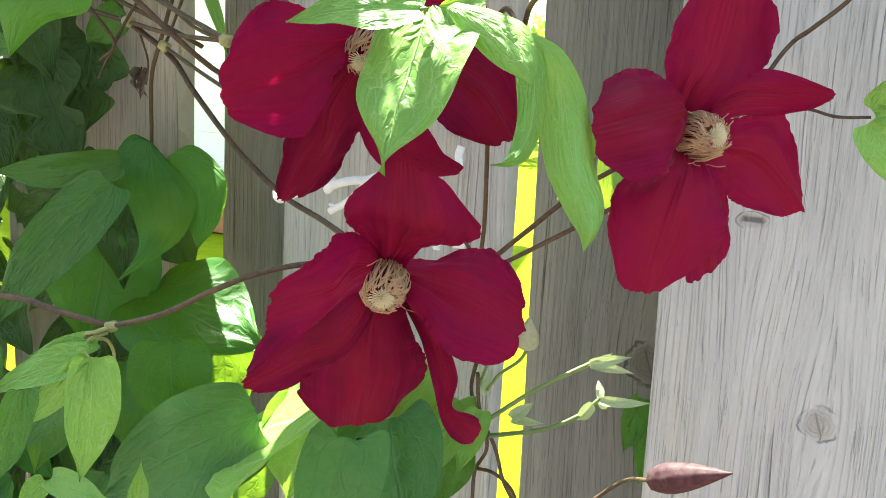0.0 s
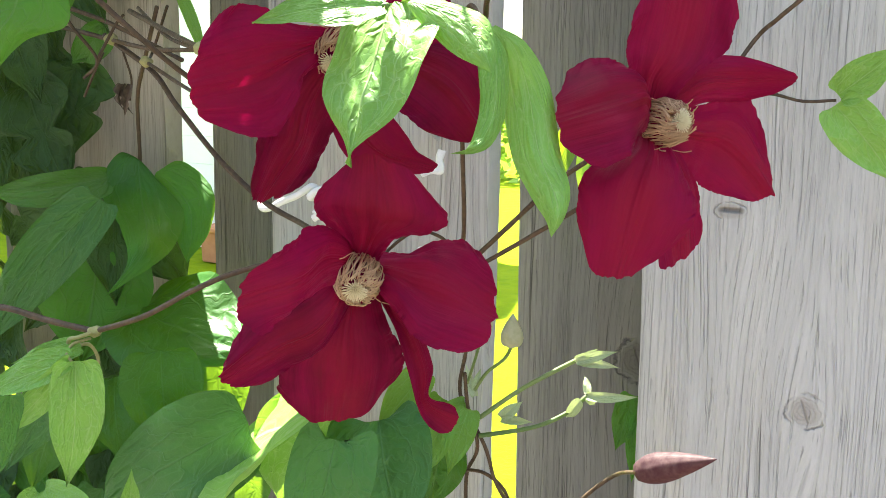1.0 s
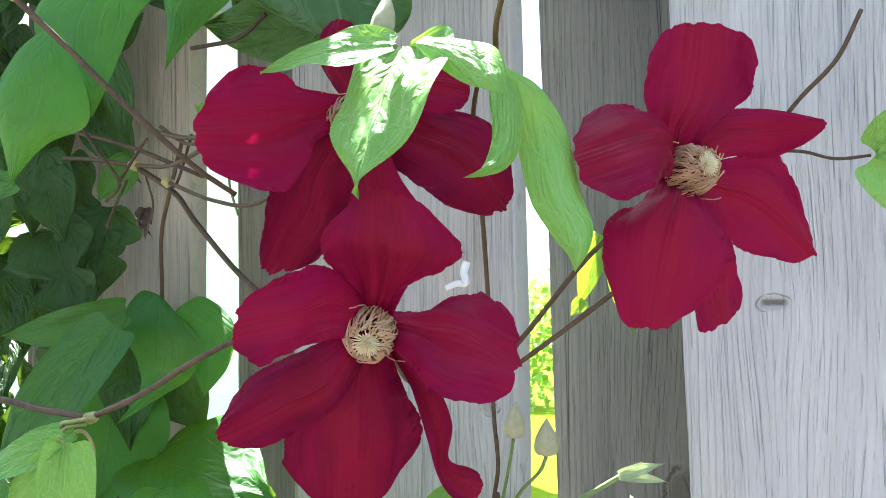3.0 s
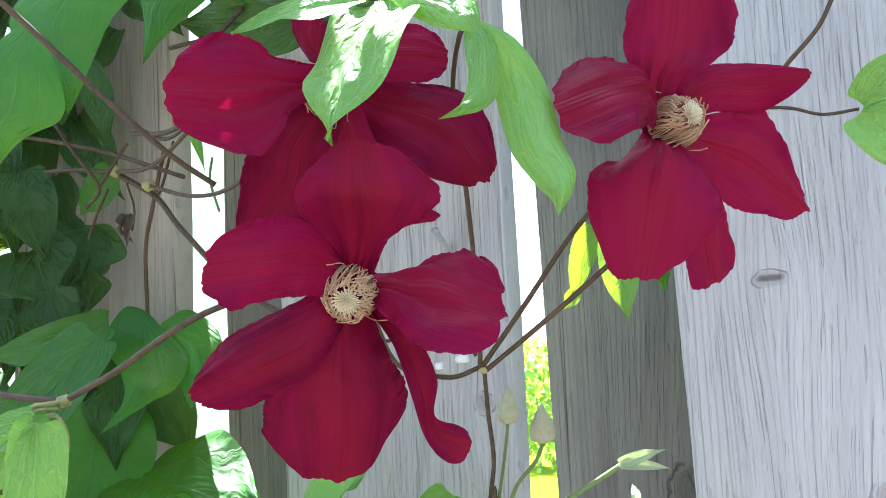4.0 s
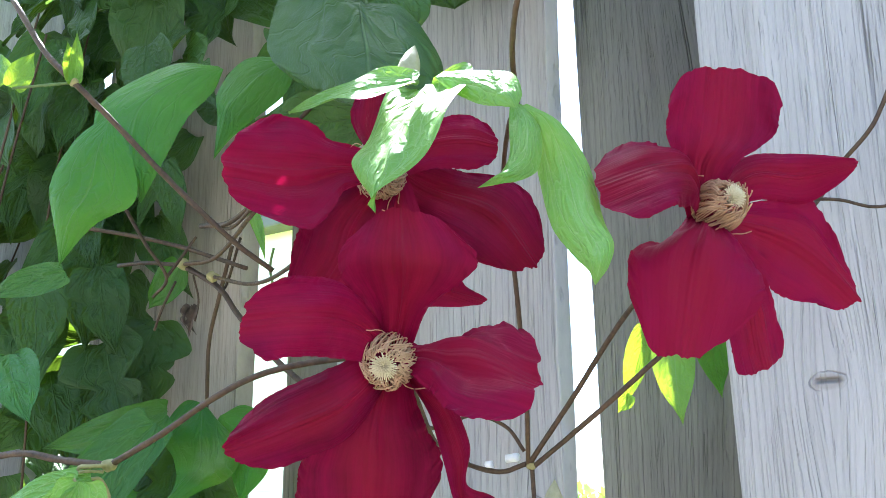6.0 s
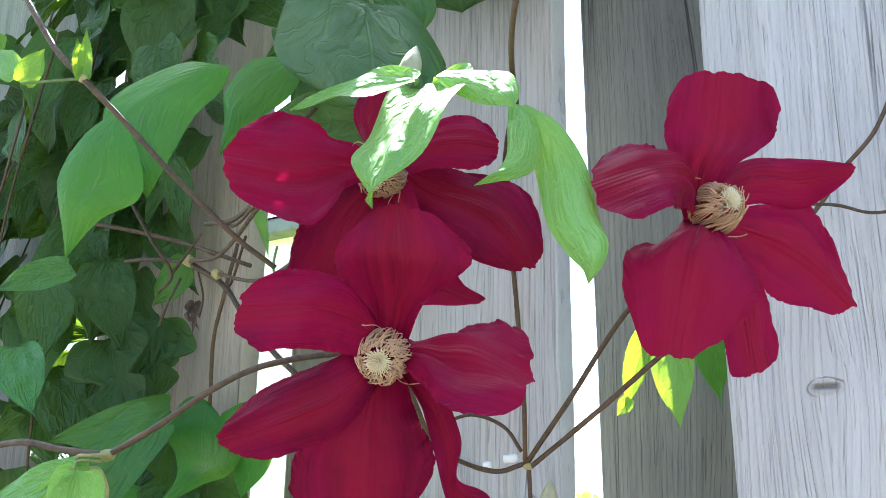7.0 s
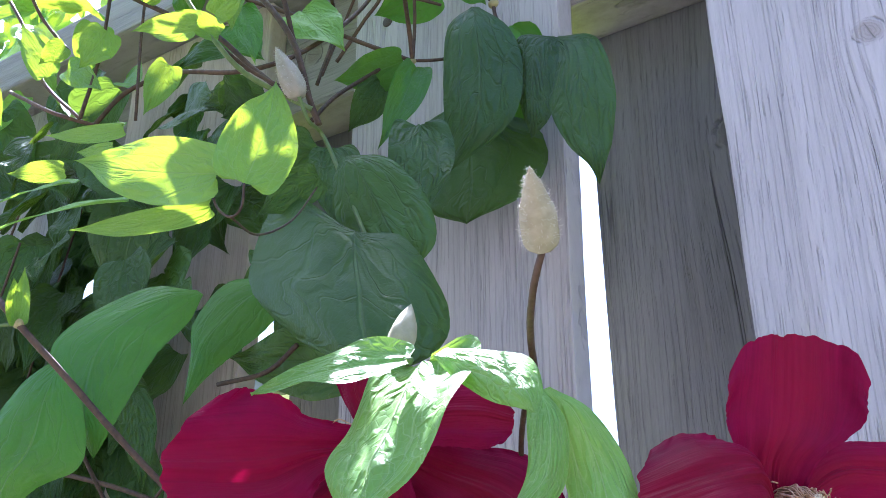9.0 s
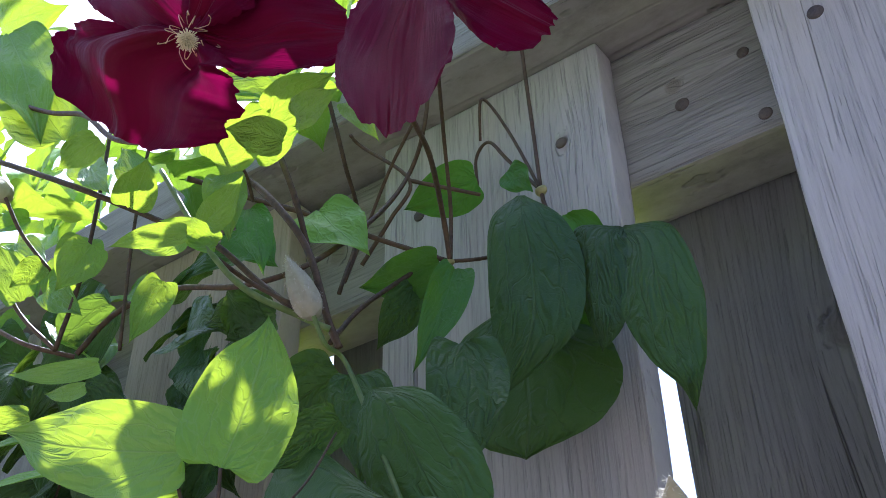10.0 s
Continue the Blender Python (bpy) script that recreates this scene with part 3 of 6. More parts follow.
def leaf(base, tip, width, normal, fold=0.12, droop=0.12, lobe=0.0, seed=0, material=LEAF, label="", parent=None, cordate=0.10, hook=0.0, into=None):
    """A pointed ovate leaf blade; lobe: a side lobe (plus: one side, minus: the other, past 1: both)."""
    o, a, s, n, length = blade_frame(base, tip, normal)
    rng = random.Random(seed * 7 + 3)
    ph = [rng.uniform(0, 6.3) for _ in range(4)]
    bend = rng.uniform(-0.07, 0.07)
    skew = rng.uniform(-0.06, 0.06)
    off = Vector((seed * 1.7, seed * 0.9, 0))

    def place(u, v):
        w = (u + 0.008) ** 0.46 * (1.0 - u) ** (0.74 + 0.45 * u * u) / 0.50
        w *= 1 - 0.10 * math.exp(-((u - 0.86) / 0.08) ** 2)
        w *= 1 + skew * (1 if v > 0 else -1)
        if lobe:
            bite = math.exp(-((u - 0.46) / 0.07) ** 2) - 0.25 * math.exp(-((u - 0.30) / 0.1) ** 2)
            if lobe * v > 0 or abs(lobe) > 1:
                w *= 1 - min(abs(lobe), 0.6) * bite
        rag = 1 + 0.028 * noise.noise(Vector((u * 9, v * 1.2, 0)) + off) * abs(v)
        y = v * w * rag * width / 2
        x = u * length - cordate * length * v * v * (u / 0.12) * math.exp(1 - u / 0.12)
        y += bend * length * math.sin(math.pi * u) * 0.6 + hook * length * u ** 4
        h = fold * abs(y) - droop * length * u * u + droop * length * u * 0.9
        h += width * 0.048 * abs(v) * math.sin(u * 12 + ph[0] + v * 2) + width * 0.034 * noise.noise(Vector((u * 4.5, v * 2.6, 1)) + off)
        h -= width * 0.016 * math.exp(-(v / 0.10) ** 2) + width * 0.008 * math.exp(-((abs(v) - 0.5) / 0.1) ** 2)
        return o + a * x + s * y + n * h

    if into is not None:
        return sheet(into, 16, 10, place)
    bm = sheet(bmesh.new(), 26, 16, place)
    return part("leaf", bm, material, parent or vine, label)


def sepal(flower, foot, rows, seed=0, rise=0.003, corner=0.14, claw=0.010, ruffle=1.0, relief=1.9, material=PETAL, label="", name="petal"):
    """A sepal or leaf blade lofted from its narrow foot through cross rows of (side, side) or (side, middle, side);
    rise: how far its middle stands off the line between the sides; corner: how round its end is."""
    foot = Vector(foot)
    net = []
    for row in rows:
        p = [Vector(q) for q in row]
        net.append((p[0], p[1], p[2]) if len(p) == 3 else (p[0], None, p[1]))
    side = (net[0][2] - net[0][0]).normalized()
    axis = ((net[-1][0] + net[-1][2]) / 2 - foot).normalized()
    n = side.cross(axis).normalized()
    if n.y > 0:
        n = -n
    net = [(a, (a + b) / 2 + n * rise if m is None else m, b) for a, m, b in net]
    net.insert(0, (foot - side * claw / 2, foot, foot + side * claw / 2))
    rails = [smooth_line([row[k] for row in net], 16) for k in range(3)]
    last = len(rails[0]) - 1
    width = (net[-2][2] - net[-2][0]).length
    length = (net[-1][1] - foot).length
    off = Vector((seed * 2.3, seed * 1.1, 4))

    def rail(k, u):
        f = min(max(u, 0.0), 1.0) * last
        i = min(int(f), last - 1)
        p = rails[k][i].lerp(rails[k][i + 1], f - i)
        return p + (rails[k][last] - rails[k][last - 1]) * max(0.0, u - 1.0) * last

    def place(u, v):
        nv = noise.noise(Vector((u * 16, 0, v * 0.7)) + off) * 0.6 + noise.noise(Vector((u * 42, 1, v)) + off) * 0.45 + noise.noise(Vector((u * 95, 2, v)) + off) * 0.25
        vv = v * (1 + 0.045 * ruffle * nv * abs(v) * min(1, u * 3))
        a = abs(v)
        uu = u * (1 - corner * (0.35 * a ** 2.5 + 0.65 * a ** 7))
        end = u ** 5
        uu += end * ruffle * (0.022 * noise.noise(Vector((v * 4, 5, 0)) + off) + 0.009 * noise.noise(Vector((v * 13, 5, 0)) + off) + 0.008 * noise.noise(Vector((v * 34, 5, 0)) + off))
        l, m, r = rail(0, uu), rail(1, uu), rail(2, uu)
        p = l * (vv * (vv - 1) / 2) + m * (1 - vv * vv) + r * (vv * (vv + 1) / 2)
        grow = math.sin(math.pi * min(1.0, u * 0.93)) ** 0.7
        sway = 1.2 * noise.noise(Vector((u * 2.2, 0, 7)) + off)
        h = 0.010 * width * math.cos(vv * 15 + sway * 2) * math.exp(-(vv / 0.34) ** 2) * grow
        h += 0.045 * width * noise.noise(Vector((u * 3.0, v * 1.9, 0)) + off) * min(1, u * 2.5)
        h += 0.0016 * width * math.sin(vv * 30 + sway * 3) * grow * (0.4 + a)
        h += ruffle * 0.030 * width * a ** 3 * noise.noise(Vector((u * 7, v * 3, 2)) + off) * min(1, u * 2.5)
        h += ruffle * 0.016 * width * a ** 6 * noise.noise(Vector((u * 22, v * 3, 3)) + off)
        h += ruffle * 0.010 * length * end * noise.noise(Vector((u * 3, v * 6, 4)) + off)
        return p + n * h * relief

    return part(name, sheet(bmesh.new(), 64, 36, place), material, flower, label)


def stamens(flower, centre, facing, radius, length, count=170, seed=0):
    """A barrel of filaments that bulge, close inwards at the front and part round a pale star of styles."""
    rng = random.Random(seed)
    n = Vector(facing).normalized()
    s = n.orthogonal().normalized()
    w = n.cross(s)
    o = Vector(centre)
    bm = bmesh.new()
    for i in range(count):
        th = i * 2.39996 + rng.uniform(-0.12, 0.12)
        k = math.sqrt((i + 0.5) / count)
        d = s * math.cos(th) + w * math.sin(th)
        e = s * -math.sin(th) + w * math.cos(th)
        r = radius * (0.62 + 0.38 * k)
        h = length * (1.0 - 0.18 * k) * rng.uniform(0.92, 1.06)
        tw = e * radius * rng.uniform(-0.10, 0.34)
        if i > count - 16 and rng.random() < 0.35:
            pts = [o + d * r * 0.5, o + d * r + n * h * 0.3, o + d * r * 1.22 + n * h * 0.62 + tw, o + d * r * rng.uniform(1.25, 1.55) + n * h * 0.78 + tw * 2, o + d * r * 1.35 + n * h * 0.92 + tw * 3]
        else:
            pts = [o + d * r * 0.5, o + d * r * 0.98 + n * h * 0.28, o + d * r * 1.04 + n * h * 0.6 + tw * 0.4, o + d * r * 0.90 + n * h * 0.88 + tw, o + d * r * rng.uniform(0.50, 0.68) + n * h * rng.uniform(0.98, 1.06) + tw * 1.7]
        tube(bm, pts, radius * 0.017, radius * 0.026, 5, 3)
    brush = part("stamen_brush", bm, FILAMENT, flower, "tan and cream incurved stamens")
    bm = bmesh.new()
    for i in range(96):
        th = i * 2.39996
        k = math.sqrt((i + 0.5) / 96)
        d = s * math.cos(th) + w * math.sin(th)
        tip = o + d * radius * 0.54 * k * rng.uniform(0.9, 1.1) + n * length * (1.04 - 0.10 * k * k)
        tube(bm, [o + d * radius * 0.05 + n * length * 0.55, o + d * radius * 0.20 * k + n * length * 0.86, tip], radius * 0.030, radius * 0.024, 5, 2)
    part("style_tuft", bm, STIGMA, brush, "pale yellow star of styles")


def stem(points, r0, r1=None, material=STEM, parent=None, name="stem"):
    bm = tube(bmesh.new(), points, 0.8 * r0, 0.8 * (r1 if r1 else r0), 8, 8, 0.12)
    return part(name, bm, material, parent or vine)


def knuckle(at, r, material=NODE, parent=None):
    """A swollen joint of the stem."""
    bm = bmesh.new()
    bmesh.ops.create_icosphere(bm, subdivisions=3, radius=r, matrix=Matrix.Translation(at) @ Matrix.Diagonal((1.15, 1.0, 0.9, 1)))
    for v in bm.verts:
        v.co += (v.co - Vector(at)) * 0.28 * noise.noise(v.co * 420)
    return part("joint", bm, material, parent or vine)


def bud(base, tip, width, material=BUD, label="pale green pointed flower bud on a thin stalk", hairs=0, seed=0, ridges=4):
    """A pointed bud of ridged sepals, with fine hairs where wanted."""
    root = thing("flower_bud", label, "flower bud")
    o, a, s, n, length = blade_frame(base, tip, (0.3, -0.9, 0.3))
    bm = bmesh.new()
    nu, nv = 18, 24
    rows = []
    for i in range(nu + 1):
        u = i / nu
        r = width / 2 * (u ** 0.38 * (1 - u) ** 1.02 / 0.441) + width * 0.015
        row = []
        for j in range(nv):
            th = 2 * math.pi * j / nv
            rr = r * (1 - 0.17 * abs(math.sin(th * ridges / 2)) ** 8 + 0.05 * noise.noise(Vector((u * 5, th, seed))))
            row.append(bm.verts.new(o + a * u * length + (s * math.cos(th + u * 0.5) + n * math.sin(th + u * 0.5)) * rr))
        rows.append(row)
    for p, q in zip(rows, rows[1:]):
        for j in range(nv):
            bm.faces.new((p[j], p[(j + 1) % nv], q[(j + 1) % nv], q[j]))
    bm.faces.new(rows[0][::-1])
    bm.faces.new(rows[-1])
    calyx = part("calyx", bm, material, root)
    if hairs:
        rng = random.Random(seed + 5)
        bm = bmesh.new()
        for i in range(hairs):
            u, th = rng.uniform(0.04, 0.98), rng.uniform(0, 6.28)
            r = width / 2 * (u ** 0.38 * (1 - u) ** 1.02 / 0.441)
            d = s * math.cos(th) + n * math.sin(th)
            q = o + a * u * length + d * r
            e = q + d * 0.0009 * rng.uniform(0.5, 1.3) + a * 0.0006 * rng.uniform(-0.5, 1.5)
            tube(bm, [q, e], 0.00004, 0.00002, 3)
        part("hairs", bm, DOWN, calyx, "fine pale down")
    return root


# ---- flowers ----

FOOT = (0.0310, -0.1820, 1.3090)
flower_low = thing("clematis_flower", "deep crimson six-petalled clematis flower with a cream stamen brush", "flower", "clematis flowers")
sepal(flower_low, FOOT, (((0.0317, -0.1950, 1.3172), (0.0502, -0.1900, 1.3206)), ((0.0301, -0.2100, 1.3337), (0.0736, -0.2000, 1.3292)), ((0.0400, -0.2110, 1.3447), (0.0490, -0.2030, 1.3498), (0.0639, -0.2000, 1.3449))), seed=1, rise=-0.002, corner=0.16, claw=0.012)
sepal(flower_low, FOOT, (((0.0447, -0.1720, 1.3142), (0.0487, -0.1900, 1.2970)), ((0.0620, -0.1666, 1.3182), (0.0614, -0.1940, 1.2876)), ((0.0796, -0.1743, 1.3143), (0.0825, -0.1810, 1.2969), (0.0824, -0.1880, 1.2828))), seed=2, rise=0.003, corner=0.14)
sepal(flower_low, FOOT, (((0.0446, -0.1860, 1.2993), (0.0467, -0.1880, 1.2918)), ((0.0560, -0.1890, 1.2941), (0.0520, -0.1910, 1.2850)), ((0.0641, -0.1900, 1.2791), (0.0566, -0.1920, 1.2732)), ((0.0631, -0.1900, 1.2675), (0.0599, -0.1910, 1.2615)), ((0.0719, -0.1830, 1.2645), (0.0701, -0.1840, 1.2562), (0.0654, -0.1870, 1.2517))), seed=3, rise=-0.003, corner=0.1, claw=0.003, ruffle=0.5)
sepal(flower_low, FOOT, (((0.0187, -0.2000, 1.2881), (0.0384, -0.1780, 1.2892)), ((0.0100, -0.2030, 1.2706), (0.0443, -0.1750, 1.2759)), ((0.0096, -0.1990, 1.2539), (0.0203, -0.1800, 1.2474), (0.0369, -0.1720, 1.2552))), seed=4, rise=0.002, corner=0.2)
sepal(flower_low, FOOT, (((0.0236, -0.2050, 1.3025), (0.0271, -0.1980, 1.2828)), ((0.0087, -0.2160, 1.2937), (0.0183, -0.2090, 1.2757)), ((0.0090, -0.2310, 1.2825), (0.0088, -0.2325, 1.2767), (0.0132, -0.2220, 1.2712))), seed=5, rise=0.004, corner=0.1)
sepal(flower_low, FOOT, (((0.0332, -0.2080, 1.3265), (0.0300, -0.2050, 1.3046)), ((0.0356, -0.2320, 1.3247), (0.0357, -0.2320, 1.3017)), ((0.0359, -0.2456, 1.3209), (0.0291, -0.2498, 1.3097), (0.0364, -0.2499, 1.2975))), seed=6, rise=-0.003, corner=0.1)
stamens(flower_low, (0.0318, -0.1836, 1.3083), (0.36, -0.80, -0.36), 0.0088, 0.0160, seed=1)

FOOT = (0.1132, -0.1140, 1.3577)
flower_right = thing("clematis_flower", "deep crimson clematis flower with ruffled petals facing sideways", "flower", "clematis flowers")
sepal(flower_right, FOOT, (((0.1086, -0.1260, 1.3738), (0.1269, -0.1160, 1.3735)), ((0.1092, -0.1320, 1.3869), (0.1383, -0.1060, 1.3858)), ((0.1138, -0.1290, 1.4093), (0.1257, -0.1140, 1.4111), (0.1427, -0.1010, 1.4085))), seed=7, rise=-0.003, corner=0.15)
sepal(flower_right, FOOT, (((0.1246, -0.1020, 1.3804), (0.1279, -0.1000, 1.3651)), ((0.1399, -0.0900, 1.3834), (0.1403, -0.0820, 1.3662)), ((0.1588, -0.0880, 1.3781), (0.1609, -0.0886, 1.3752), (0.1549, -0.0860, 1.3701))), seed=8, rise=0.004, corner=0.05, ruffle=0.5)
sepal(flower_right, FOOT, (((0.1283, -0.0980, 1.3651), (0.1233, -0.1050, 1.3433)), ((0.1426, -0.0790, 1.3678), (0.1314, -0.0900, 1.3328)), ((0.1495, -0.0740, 1.3503), (0.1524, -0.0736, 1.3308), (0.1416, -0.0800, 1.3283))), seed=9, rise=0.002, corner=0.03)
sepal(flower_right, FOOT, (((0.1276, -0.1040, 1.3410), (0.1186, -0.1120, 1.3364)), ((0.1301, -0.0940, 1.3292), (0.1172, -0.1080, 1.3201)), ((0.1308, -0.0880, 1.3104), (0.1254, -0.0980, 1.3058), (0.1205, -0.1120, 1.3005))), seed=10, rise=0.001, corner=0.08)
sepal(flower_right, FOOT, (((0.1056, -0.1240, 1.3500), (0.1267, -0.1180, 1.3444)), ((0.0986, -0.1460, 1.3386), (0.1349, -0.1240, 1.3278)), ((0.1014, -0.1500, 1.3094), (0.1128, -0.1430, 1.3056), (0.1279, -0.1300, 1.3122))), seed=11, rise=0.007, corner=0.17)
sepal(flower_right, FOOT, (((0.1100, -0.1280, 1.3780), (0.1154, -0.1320, 1.3558)), ((0.0978, -0.1370, 1.3815), (0.1181, -0.1580, 1.3494)), ((0.0910, -0.1500, 1.3733), (0.0935, -0.1580, 1.3604), (0.1070, -0.1641, 1.3437))), seed=12, rise=0.006, corner=0.12)
stamens(flower_right, (0.1140, -0.1152, 1.3579), (0.80, -0.48, 0.14), 0.0088, 0.0178, seed=2)
FOOT = (0.0049, -0.1470, 1.3884)
flower_upper = thing("clematis_flower", "dark crimson clematis flower half hidden behind a green leaf", "flower", "clematis flowers")
sepal(flower_upper, FOOT, (((0.0009, -0.1700, 1.3918), (0.0018, -0.1700, 1.3738)), ((-0.0090, -0.1900, 1.3985), (0.0020, -0.1900, 1.3537)), ((-0.0128, -0.2065, 1.3918), (-0.0105, -0.2221, 1.3703), (-0.0082, -0.2120, 1.3558))), seed=13, rise=-0.003, corner=0.1)
sepal(flower_upper, FOOT, (((-0.0141, -0.1720, 1.3677), (0.0019, -0.1480, 1.3614)), ((-0.0091, -0.1860, 1.3516), (-0.0089, -0.1450, 1.3435)), ((-0.0151, -0.1840, 1.3319), (-0.0160, -0.1760, 1.3270), (-0.0114, -0.1580, 1.3283))), seed=14, rise=0.003, corner=0.08)
sepal(flower_upper, FOOT, (((-0.0083, -0.1430, 1.3669), (0.0152, -0.1380, 1.3642)), ((-0.0011, -0.1430, 1.3452), (0.0210, -0.1260, 1.3476)), ((0.0080, -0.1380, 1.3340), (0.0285, -0.1212, 1.3365), (0.0231, -0.1220, 1.3419))), seed=15, rise=0.002, corner=0.03, ruffle=0.35)
sepal(flower_upper, FOOT, (((0.0191, -0.1240, 1.3912), (0.0029, -0.1340, 1.3730)), ((0.0391, -0.1070, 1.3856), (0.0250, -0.1340, 1.3571)), ((0.0485, -0.1023, 1.3634), (0.0457, -0.1100, 1.3516), (0.0346, -0.1220, 1.3466))), seed=16, rise=0.003, corner=0.15)
sepal(flower_upper, FOOT, (((0.0175, -0.1380, 1.4070), (0.0192, -0.1380, 1.3876)), ((0.0290, -0.1320, 1.4094), (0.0327, -0.1340, 1.3858)), ((0.0391, -0.1280, 1.4032), (0.0410, -0.1280, 1.3954), (0.0389, -0.1280, 1.3882))), seed=17, rise=0.002, corner=0.08)
sepal(flower_upper, FOOT, (((-0.0109, -0.1500, 1.4046), (0.0022, -0.1460, 1.4038)), ((-0.0118, -0.1520, 1.4134), (0.0037, -0.1460, 1.4114)), ((-0.0081, -0.1520, 1.4217), (-0.0023, -0.1500, 1.4231), (0.0027, -0.1460, 1.4208))), seed=18, rise=0.002, corner=0.1)
stamens(flower_upper, (0.0049, -0.1485, 1.3876), (0.0500, -0.7500, -0.5500), 0.0092, 0.0170, seed=3)

FOOT = (-0.0186, -0.2250, 1.5808)
flower_top = thing("clematis_flower", "dark purple-crimson clematis flower above the fence lit through by the sun", "flower", "clematis flowers")
sepal(flower_top, FOOT, (((-0.0469, -0.2260, 1.6021), (-0.0004, -0.2220, 1.5580)), ((-0.0915, -0.2260, 1.6262), (-0.0064, -0.2160, 1.5483)), ((-0.0968, -0.2220, 1.6063), (-0.0627, -0.2170, 1.5723), (-0.0310, -0.2140, 1.5493))), seed=19, rise=0.003, corner=0.14, material=PETAL_UPPER)
sepal(flower_top, FOOT, (((-0.0051, -0.2200, 1.5907), (-0.0002, -0.2200, 1.5565)), ((0.0096, -0.2140, 1.5927), (0.0143, -0.2160, 1.5528)), ((0.0215, -0.2080, 1.5829), (0.0264, -0.2080, 1.5657), (0.0240, -0.2100, 1.5541))), seed=20, rise=-0.003, corner=0.12, material=PETAL_UPPER)
sepal(flower_top, FOOT, (((-0.0424, -0.2260, 1.5943), (-0.0186, -0.2260, 1.5995)), ((-0.0760, -0.2260, 1.6308), (-0.0349, -0.2260, 1.6376)), ((-0.0994, -0.2240, 1.6777), (-0.0824, -0.2240, 1.6886), (-0.0496, -0.2240, 1.6693))), seed=21, rise=0.003, corner=0.14, material=PETAL_UPPER)
sepal(flower_top, FOOT, (((-0.0238, -0.2250, 1.6017), (0.0015, -0.2220, 1.5821)), ((-0.0383, -0.2220, 1.6443), (0.0058, -0.2160, 1.6055)), ((-0.0370, -0.2180, 1.6730), (-0.0187, -0.2160, 1.6653), (0.0007, -0.2120, 1.6399))), seed=22, rise=0.003, corner=0.14, material=PETAL_UPPER)
stamens(flower_top, (-0.0168, -0.2262, 1.5778), (0.5870, -0.3912, -1.0089), 0.006, 0.012, count=14, seed=4)

FOOT = (0.0432, -0.2000, 1.5881)
flower_high = thing("clematis_flower", "dark purple-crimson clematis flower with backlit petal edges above the fence", "flower", "clematis flowers")
sepal(flower_high, FOOT, (((0.0454, -0.2220, 1.5556), (0.0658, -0.2200, 1.5430)), ((0.0491, -0.2360, 1.5226), (0.0779, -0.2340, 1.5075)), ((0.0610, -0.2460, 1.4933), (0.0730, -0.2464, 1.4813), (0.0831, -0.2440, 1.4834))), seed=25, rise=-0.003, corner=0.14, material=PETAL_UPPER)
sepal(flower_high, FOOT, (((0.0590, -0.2080, 1.5687), (0.0600, -0.2100, 1.5485)), ((0.0725, -0.2080, 1.5577), (0.0700, -0.2120, 1.5300)), ((0.0818, -0.2080, 1.5399), (0.0842, -0.2090, 1.5280), (0.0768, -0.2120, 1.5234))), seed=26, rise=0.002, corner=0.06, material=PETAL_UPPER)
sepal(flower_high, FOOT, (((0.0274, -0.2060, 1.5918), (0.0375, -0.2040, 1.6075)), ((0.0110, -0.2060, 1.6164), (0.0310, -0.2020, 1.6416)), ((0.0044, -0.2040, 1.6483), (0.0115, -0.2020, 1.6621), (0.0241, -0.2000, 1.6619))), seed=28, rise=0.003, corner=0.14, material=PETAL_UPPER)
sepal(flower_high, FOOT, (((0.0415, -0.2040, 1.6042), (0.0583, -0.2040, 1.5839)), ((0.0403, -0.2000, 1.6383), (0.0712, -0.2020, 1.5912)), ((0.0515, -0.1980, 1.6472), (0.0651, -0.1980, 1.6313), (0.0744, -0.2000, 1.6073))), seed=29, rise=0.003, corner=0.14, material=PETAL_UPPER)
stamens(flower_high, (0.0444, -0.2015, 1.5849), (0.3918, -0.5018, -1.0712), 0.006, 0.012, count=14, seed=5)

# ---- leaves over the upper flower ----
leaf((0.0440, -0.1840, 1.3990), (0.0455, -0.2150, 1.3480), 0.0480, (-0.1200, -0.8200, 0.5700), seed=31, fold=-0.10, droop=0.16, cordate=0.2, material=LEAF_SOFT)
leaf((0.0454, -0.1904, 1.3972), (0.0031, -0.2051, 1.3916), 0.0220, (0.3334, -0.9419, 0.9603), seed=32, fold=0.15, material=LEAF_SOFT)
knuckle((0.0454, -0.1904, 1.3972), 0.00114, material=STEM_GREEN)
sepal(vine, (0.0534, -0.1880, 1.3988), (((0.0583, -0.1900, 1.3912), (0.0662, -0.1840, 1.3981)), ((0.0704, -0.1930, 1.3827), (0.0791, -0.1860, 1.3934)), ((0.0797, -0.1950, 1.3787), (0.0847, -0.1900, 1.3840)), ((0.0859, -0.1960, 1.3763),) * 3), seed=33, rise=0.003, corner=0.0, ruffle=0.4, relief=0.6, claw=0.004, material=LEAF_SOFT, name="leaf")
sepal(vine, (0.0706, -0.1680, 1.3914), (((0.0699, -0.1720, 1.3823), (0.0785, -0.1660, 1.3809)), ((0.0771, -0.1850, 1.3670), (0.0826, -0.1760, 1.3644)), ((0.0800, -0.1960, 1.3572), (0.0852, -0.1920, 1.3551)), ((0.0792, -0.2010, 1.3527), (0.0825, -0.2000, 1.3521)), ((0.0752, -0.2014, 1.3518),) * 3), seed=35, rise=0.003, corner=0.0, ruffle=0.4, relief=0.6, claw=0.004, material=LEAF_SOFT, name="leaf")
